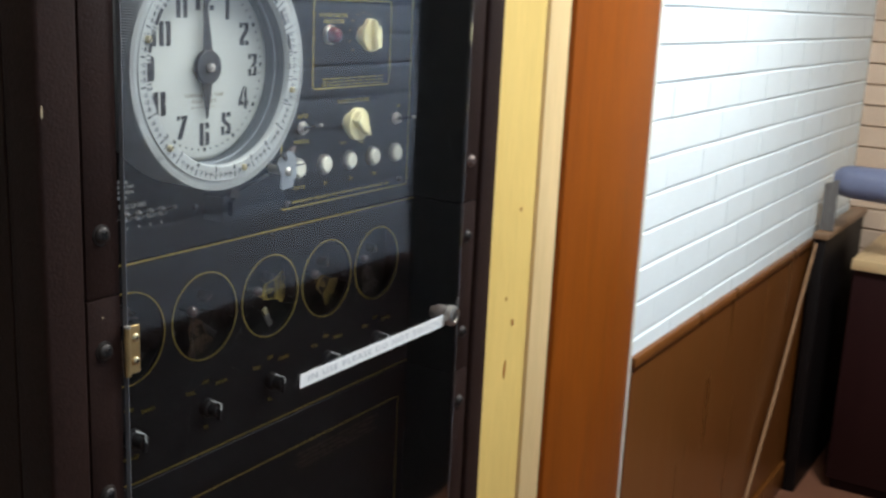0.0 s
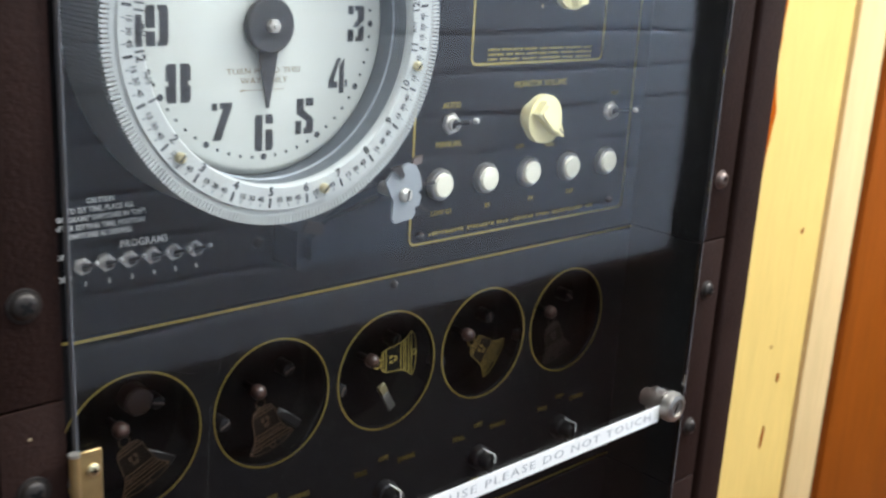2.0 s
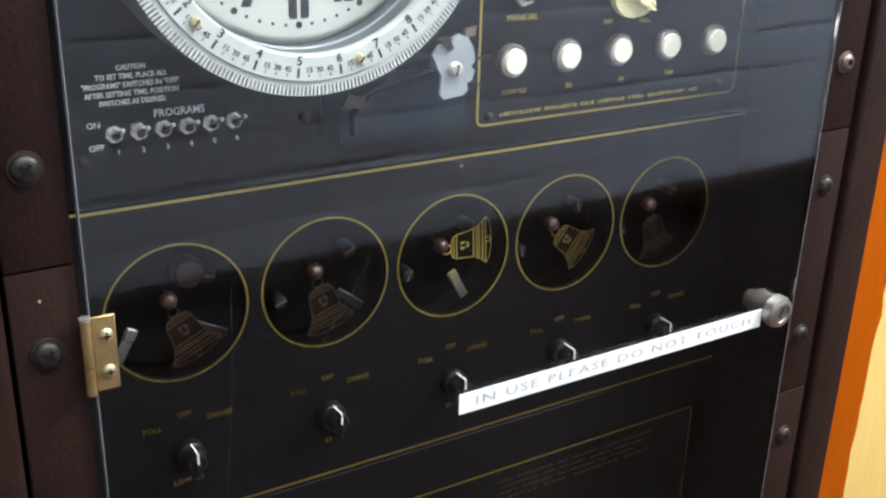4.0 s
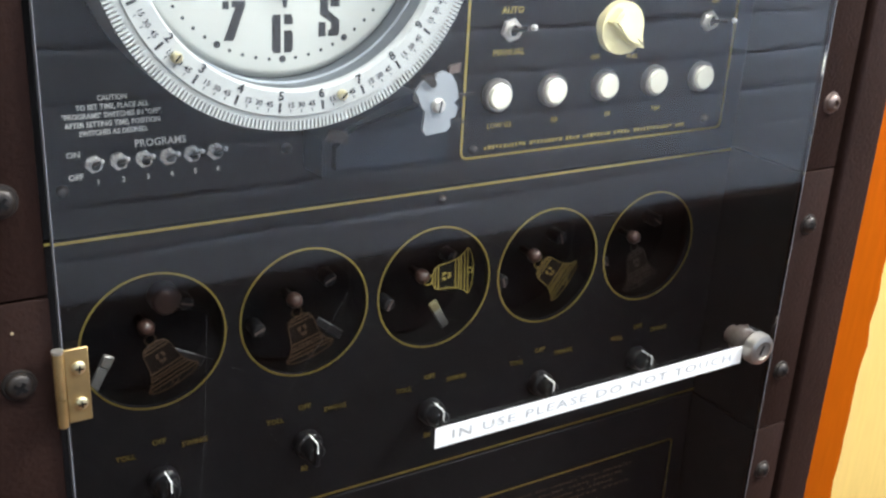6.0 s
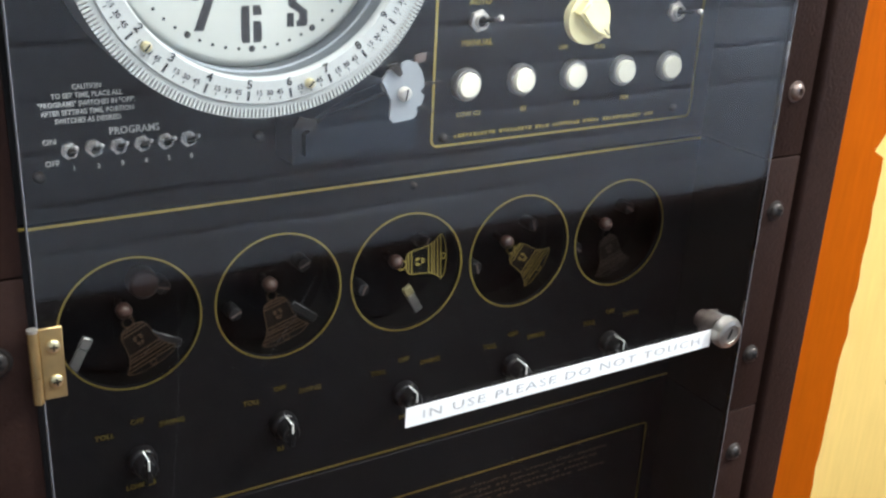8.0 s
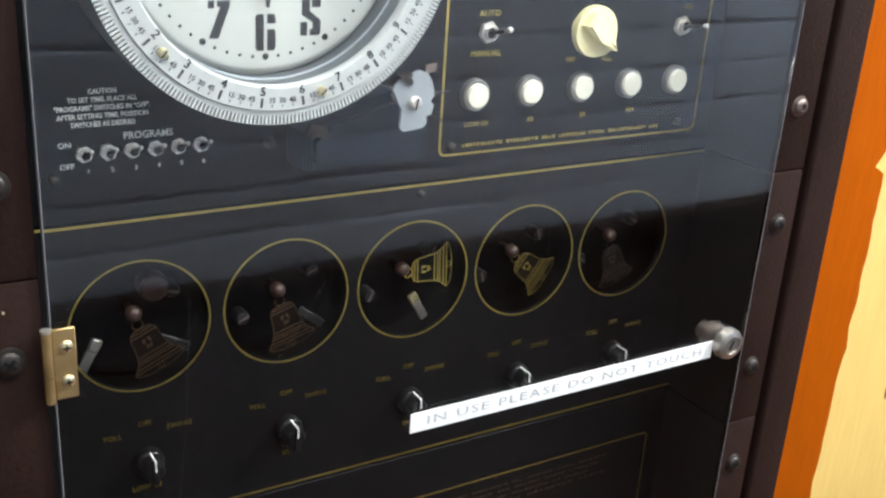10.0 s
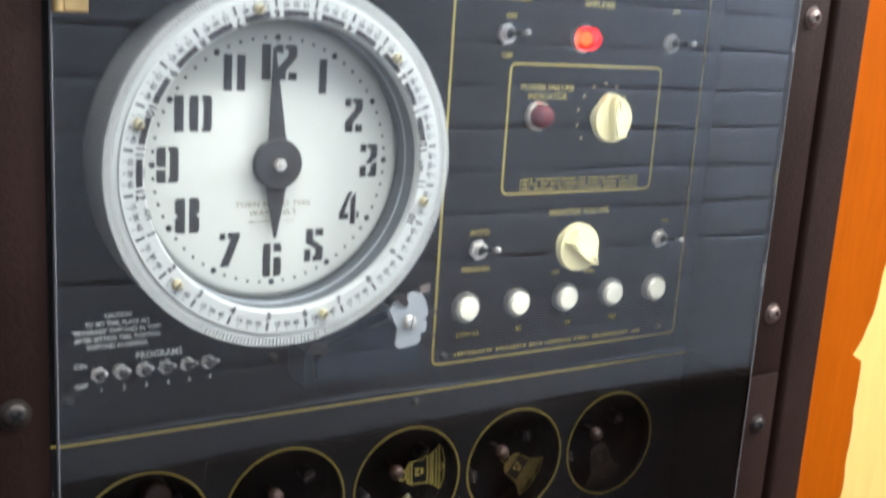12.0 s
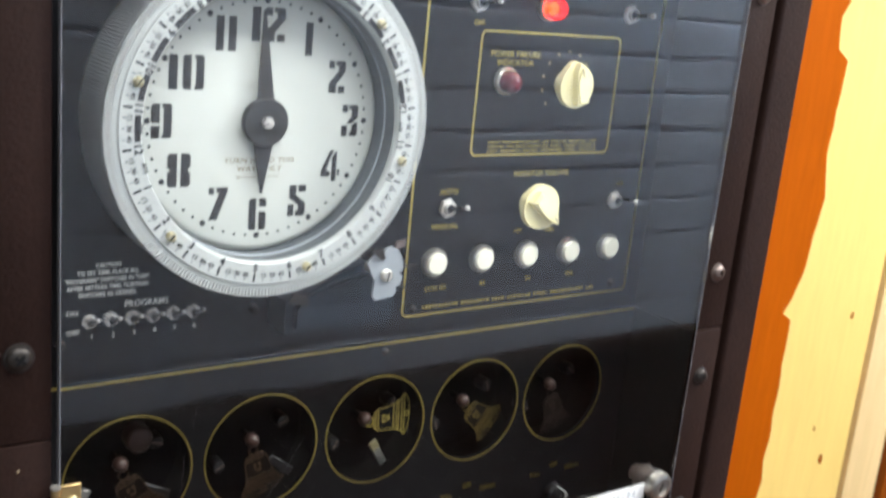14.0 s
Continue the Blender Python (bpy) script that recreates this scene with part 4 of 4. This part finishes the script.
    lines.ring(pxx, pb - 0.0322, 0.0014, 0.0014 + 2 * thick, y0 - 0.0003, y0, 16)
    # One gold ink on all five bells; uneven light is painted in by material.
    part("gold_drawing", lines.turn(pxx, pb, bell_turn[i]), (GLINTGOLD if i == 2 else HALFGOLD) if i in (2, 3) else (FAINT if i == 4 else DIMGOLD), bell, "fine gold bell drawing" if i in (2, 3) else "gold bell drawing with its dimness painted in", smooth=False)
    # posts and stops inside each window
    for dx, dz, r, m in (((0.0128, 0.0115, 0.0078, RUBBER), (0.0225, 0.0085, 0.0040, POST)) if i == 0 else ((0.0225, 0.0075, 0.0042, POST), (-0.0185, -0.0150, 0.0040, POST))):
        stop = part("stop_screw", Shape().lathe(x + dx, BZ + dz, [(r, PY + 0.028), (r, PY + 0.0195), (r * 0.85, PY + 0.0182), (r * 0.5, PY + 0.0178), (0, PY + 0.0177)], 20), m, bellp)
        if r < 0.006:
            part("slot", Shape().box(x + dx - r * 0.8, x + dx + r * 0.8, PY + 0.0173, PY + 0.0178, BZ + dz - 0.0005, BZ + dz + 0.0005).turn(x + dx, BZ + dz, 15 - 40 * i), DULL, stop)
    if i in (0, 2):
        cx, cz, ang = (x - 0.0225, BZ - 0.0175, 28) if i == 0 else (x + 0.0115, BZ - 0.0235, -30)
        plate = part("clapper_stop", Shape().box(cx - 0.0027, cx + 0.0027, PY + 0.014, PY + 0.0155, cz - 0.0115, cz + 0.0015, 0.0004, 1).turn(cx, cz, ang), GREYSTEEL, bellp, "small metal stop plate")
        part("pad", Shape().box(cx - 0.0029, cx + 0.0029, PY + 0.0132, PY + 0.0157, cz + 0.0017, cz + 0.0085, 0.0006, 1).turn(cx, cz, ang), GREYSTEEL if i == 0 else TANSTOP, plate, "fibre pad on the stop plate")
    if i in (0, 1):
        cx, cz, ang = x + 0.0215, BZ - 0.0205, -62 + 10 * i
        part("clapper", Shape().box(cx - 0.0026, cx + 0.0026, PY + 0.0165, PY + 0.018, cz - 0.0095, cz + 0.0095, 0.0006, 1).turn(cx, cz, ang), POST, bellp, "dark flat clapper behind the bell")
    kx, kz = x, 1.1238
    kn = part("rotary_switch", Shape().lathe(kx, kz, [(0.0078, PY - 0.0005), (0.0078, PY - 0.0048), (0.0074, PY - 0.0062), (0.0066, PY - 0.0070), (0.0058, PY - 0.0072), (0.0055, PY - 0.0140), (0.0045, PY - 0.0152), (0, PY - 0.0154)], 24).box(kx - 0.0016, kx + 0.0016, PY - 0.0165, PY - 0.0130, kz - 0.0072, kz + 0.0072, 0.0005, 1), BLACKPLASTIC, bellp, "small black rotary switch knob")
    part("pointer_line", Shape().box(kx - 0.0003, kx + 0.0003, PY - 0.0168, PY - 0.0164, kz + 0.0012, kz + 0.0070).box(kx - 0.0003, kx + 0.0003, PY - 0.0165, PY - 0.0060, kz + 0.0070, kz + 0.0074), INK, kn, "white pointer line")
    lettering("TOLL", 0.0029, x - 0.0175, LY, 1.1405, GOLD, bellp)
    lettering("OFF", 0.0029, x - 0.0005, LY, 1.1455, GOLD, bellp)
    lettering("SWING", 0.0029, x + 0.0178, LY, 1.1407, GOLD, bellp)
    if i < 4:
        lettering(("LOW G3", "B3", "E4", "F#4")[i], 0.0029, x - 0.0005, LY, 1.1066, GOLD, bellp)
for x in (-0.0017,):
    screw(x, 1.2540, BLACKSTEEL, 0.0022, y=PY, parent=bellp)

# ---- lower unit ----
low = thing("lower_panel", 0, PY, 0.905, "dark lower rack panel with a gold ruled box", "rack panel")
part("face_plate", Shape().box(-0.2450, 0.2450, PY, PY + 0.003, 0.9053, 1.0822, 0.0006, 1), PANEL, low, smooth=False)
part("gold_border", outline(-0.2000, 0.1996, 0.925, 1.0487, 0.003, 0.0010, PY), GOLD, low, "thin gold ruled box")
for k in range(4):
    bars(low, DIMGOLD, 0.035 + 0.004 * (k % 2), 0.165 - 0.008 * (k % 3), PY, 1.0395 - 0.0046 * k, 0.0013, ((4, 9, 3, 7, 5, 8), (8, 3, 6, 5, 7), (5, 7, 9, 2, 6), (6, 4, 8, 5))[k])
for z0, z1 in ((0.0602, 0.5495), (0.5505, 0.9045)):
    b = thing("blank_panel", 0, PY, z0, "dark brown blank panel low in the rack", "rack panel")
    part("face", Shape().box(-0.2450, 0.2450, PY, PY + 0.003, z0, z1), RACK, b, smooth=False)

# ---- clear door ----
door = thing("clear_door", 0, 0, 0.70, "clear acrylic rack door on brass hinges, closed and locked", "door")
AX, AR, AZ0, AZ1 = 0.2155, 0.2122, 0.70, 1.5222


def uneven_sheet(x0, x1, y0, y1, z0, z1, nx, nz):
    """A slab whose two faces share the same faint waves, as cast sheet has."""
    out = Shape()
    front, back = [], []
    for j in range(nz + 1):
        for i in range(nx + 1):
            x, z = x0 + (x1 - x0) * i / nx, z0 + (z1 - z0) * j / nz
            dy = 0.00009 * noise.noise((x * 9, z * 13, 1.7)) + 0.00003 * noise.noise((x * 24, z * 30, 8.2))
            front.append(out.bm.verts.new((x, y0 + dy, z)))
            back.append(out.bm.verts.new((x, y1 + dy, z)))
    w = nx + 1
    for j in range(nz):
        for i in range(nx):
            a, b, c, d = j * w + i, j * w + i + 1, (j + 1) * w + i + 1, (j + 1) * w + i
            out.bm.faces.new((front[a], front[b], front[c], front[d]))
            out.bm.faces.new((back[d], back[c], back[b], back[a]))
    rim = [i for i in range(w)] + [j * w + nx for j in range(1, nz + 1)] + [nz * w + i for i in range(nx - 1, -1, -1)] + [j * w for j in range(nz - 1, 0, -1)]
    for a, b in zip(rim, rim[1:] + rim[:1]):
        out.bm.faces.new((front[b], front[a], back[a], back[b]))
    return out


pane = part("pane", uneven_sheet(-AX, AR, -0.0030, 0.0010, AZ0, AZ1, 80, 150), ACRYLIC, door, "clear glossy acrylic sheet")
pane.visible_shadow = False
for a, b, c, d in ((-AX - 0.0005, -AX - 0.0001, AZ0, AZ1), (AR + 0.0001, AR + 0.0005, AZ0, AZ1), (-AX, AR, AZ1 + 0.0001, AZ1 + 0.0005)):
    part("sawn_edge", Shape().box(a, b, -0.0030, 0.0010, c, d), EDGE, door, "frosted sawn edge", smooth=False)
for z, hx in ((1.4870, 0.0022), (1.2211, -0.0024), (0.80, -0.0024)):
    hinge = part("hinge", Shape().box(hx - 0.2135, hx - 0.2038, -0.0044, -0.0031, z - 0.0168, z + 0.0168, 0.0004, 1), BRASS, door, "worn brass butt hinge")
    for za, zb in ((z - 0.0168, z - 0.0042), (z - 0.0038, z + 0.0168)):
        part("knuckle", Shape().tube([(hx - 0.2160, -0.0055, za), (hx - 0.2160, -0.0055, zb)], 0.0022, 14), BRASS, hinge)
    part("pin_head", Shape().tube([(hx - 0.2160, -0.0055, z + 0.0168), (hx - 0.2160, -0.0055, z + 0.0180)], 0.0024, 12), STEEL, hinge)
    for dz in (-0.0082, 0.0082):
        sc = part("screw", Shape().lathe(hx - 0.2080, z + dz, [(0.0030, -0.0044), (0.0029, -0.0052), (0.0020, -0.0060), (0, -0.0063)], 18), BRASSPIN, hinge)
        part("cross_slot", Shape().box(hx - 0.2096, hx - 0.2064, -0.0065, -0.0058, z + dz - 0.0003, z + dz + 0.0003).box(hx - 0.2083, hx - 0.2077, -0.00655, -0.0058, z + dz - 0.0016, z + dz + 0.0016).turn(hx - 0.2080, z + dz, 700 * dz), HOLE, sc)
lx, lz = 0.1945, 1.1505
lock = part("cam_lock", Shape().lathe(lx, lz, [(0.0088, -0.0031), (0.0104, -0.0034), (0.0104, -0.0075), (0.0094, -0.0098), (0.0062, -0.0106), (0.0062, -0.0098), (0, -0.0098)], 40), LOCKSTEEL, door, "round nickel cam lock")
part("keyway", Shape().box(lx - 0.0007, lx + 0.0007, -0.01005, -0.0097, lz - 0.0034, lz + 0.0034).turn(lx, lz, 25), HOLE, lock)
part("barrel", Shape().lathe(lx, lz, [(0.0086, 0.0012), (0.0086, 0.013), (0.0060, 0.0135), (0.0060, 0.019), (0, 0.019)], 36), DULL, lock)
part("cam", Shape().box(lx - 0.004, lx + 0.012, 0.0155, 0.0175, lz - 0.005, lz + 0.005, 0.0005, 1), DULL, lock)
for p, q in (((-0.1555, 1.2420), (-0.1640, 1.1240)), ((-0.0880, 1.2400), (-0.1180, 1.1950)), ((-0.1490, 1.2900), (-0.1515, 1.2560))):
    mid = ((p[0] + q[0]) / 2 + 0.0016, -0.00305, (p[1] + q[1]) / 2)
    part("scratch", Shape().tube([(p[0], -0.00305, p[1]), mid, (q[0], -0.00305, q[1])], 0.00003, 4), EDGE, door, "fine hairline scratch")
tape = thing("label_tape", 0.0768, -0.0032, 1.1444, "white embossed label tape stuck on the clear door", "label")
part("strip", Shape().box(-0.0365, 0.1842, -0.0034, -0.0031, 1.1411, 1.1532, 0.0001, 1), TAPE, tape, smooth=False)
lettering("IN USE PLEASE DO NOT TOUCH", 0.0050, 0.0745, -0.0035, 1.1470, TAPEINK, tape, wide=1.66, bold=-0.012, space=1.2)

# ---- far end of the passage ----
cab = thing("black_cabinet", 2.80, 0.14, 0, "shallow black cabinet with a brown wooden top against the panelling", "cabinet")
part("body", Shape().box(2.540, 3.085, 0.122, 0.157, 0.0, 0.808, 0.003), BLACKWOOD, cab)
part("top", Shape().box(2.530, 3.090, 0.114, 0.160, 0.810, 0.830, 0.004), SHELFTOP, cab, "brown wooden top board")
tab = thing("side_table", 2.93, -0.28, 0, "dark mahogany side cabinet with a light wooden top", "table")
part("body", Shape().box(2.632, 3.08, -0.62, 0.05, 0.04, 0.715, 0.003), DARKWOOD, tab)
part("tabletop", Shape().box(2.614, 3.09, -0.64, 0.057, 0.717, 0.752, 0.005), TABLETOP, tab)
part("plinth", Shape().box(2.66, 3.07, -0.60, 0.04, 0.0, 0.038), DARKWOOD, tab)
bag = thing("vinyl_roll", 2.62, 0.02, 0.83, "blue grey vinyl bolster propped on a brown cabinet top", "bolster")
roll = Shape().lathe(0, 0, [(0, 2.588), (0.030, 2.592), (0.044, 2.608), (0.050, 2.64), (0.053, 2.76), (0.050, 2.92), (0.03, 2.95), (0, 2.952)], 36)
for v in roll.bm.verts:
    v.co = Vector((2.620 + v.co.x, 2.728 - v.co.y, 0.972 + v.co.z + 0.02 * (2.95 - v.co.y)))
for v in roll.bm.verts:
    v.co += Vector(noise.noise_vector(v.co * 14)) * 0.006
part("roll", roll, CLOTH, bag)
flap = Shape()
for k in range(4):
    flap.box(2.577 + 0.002 * (k % 2), 2.5805 + 0.002 * (k % 2), 0.114 + 0.010 * k, 0.1239 + 0.010 * k, 0.831, 0.985 - 0.004 * k, 0.001, 1)
part("hanging_flap", flap, DULLCLOTH, bag, "grey worn flap under the end of the bolster")
single("leaning_rod", Shape().tube([(2.520, 0.145, 0.80), (2.41, 0.149, 0.62), (2.27, 0.151, 0.40), (2.11, 0.151, 0.20), (1.95, 0.148, 0.004)], 0.0042, 8), CORD, "thin tan rod leaning on the panelling", "rod")
for x, wide in ((1.38, 0.31), (0.0, 0.62)):
    f = thing("ceiling_light", x, -0.64, CEIL_Z, "white fluorescent ceiling light fitting", "ceiling light", "ceiling lights")
    part("housing", Shape().box(x - wide, x + wide, -0.79, -0.49, 2.455, 2.499, 0.004), CEIL, f)
    part("diffuser", Shape().box(x - wide + 0.02, x + wide - 0.02, -0.78, -0.50, 2.440, 2.454, 0.003), TUBE, f)

# ---- bricks ----
white, pale, beige = brick_meshes(WHITEBRICK, 6, 0.0026), brick_meshes(PALEBRICK, 4, 0.004), brick_meshes(BEIGEBRICK)
rng = random.Random(4)


def lay(parent, meshes, along, length, place, z0, z1, turn, keep=None):
    """Courses of bricks as parts of a wall; those outside keep are joined into one mesh."""
    rest = bmesh.new()
    rows = int((z1 - z0) / 0.0688)
    for j in range(rows):
        s = -0.104 * (j % 2)
        while s < length - 0.03:
            a, b = max(s, 0.0), min(s + 0.2079, length)
            if b - a > 0.03:
                m = place(a, z0 + 0.002 + 0.0688 * j) @ Matrix.Rotation(radians(turn), 4, "Z") @ Matrix.Diagonal(((b - a) / 0.206, 1, 1, 1))
                m = m @ Matrix.Translation((0, rng.uniform(-0.0006, 0.0004), rng.uniform(-0.0006, 0.0006)))
                me = meshes[rng.randrange(len(meshes))]
                if keep is None or keep(a):
                    ob = new("brick", me)
                    ob.parent = parent
                    ob.matrix_basis = m
                else:
                    n = len(rest.verts)
                    rest.from_mesh(me)
                    rest.verts.ensure_lookup_table()
                    bmesh.ops.transform(rest, matrix=m, verts=rest.verts[n:])
            s += 0.208
    if len(rest.verts):
        me = bpy.data.meshes.new("brick_courses")
        rest.to_mesh(me)
        finish(me, meshes[0].materials[0], False)
        ob = new("brick_courses", me)
        ob.parent = parent
        tagged(ob, kind="stuff")
    rest.free()


lay(wall_n, white, "x", END_X - 1.171, lambda a, z: Matrix.Translation((1.171 + a, WALL_Y - 0.006, z)), 0.7702, CEIL_Z, 0)
lay(wall_s, pale, "x", 1.56 - LEFT_X, lambda a, z: Matrix.Translation((1.56 - a, FAR_Y + 0.006, z)), 0.8142 - 0.0688, CEIL_Z, 180, keep=lambda a: a < 1.9)
lay(wall_e, beige, "y", 1.15, lambda a, z: Matrix.Translation((END_X - 0.006, WALL_Y - a - 0.006, z)), 0.0, CEIL_Z, -90)
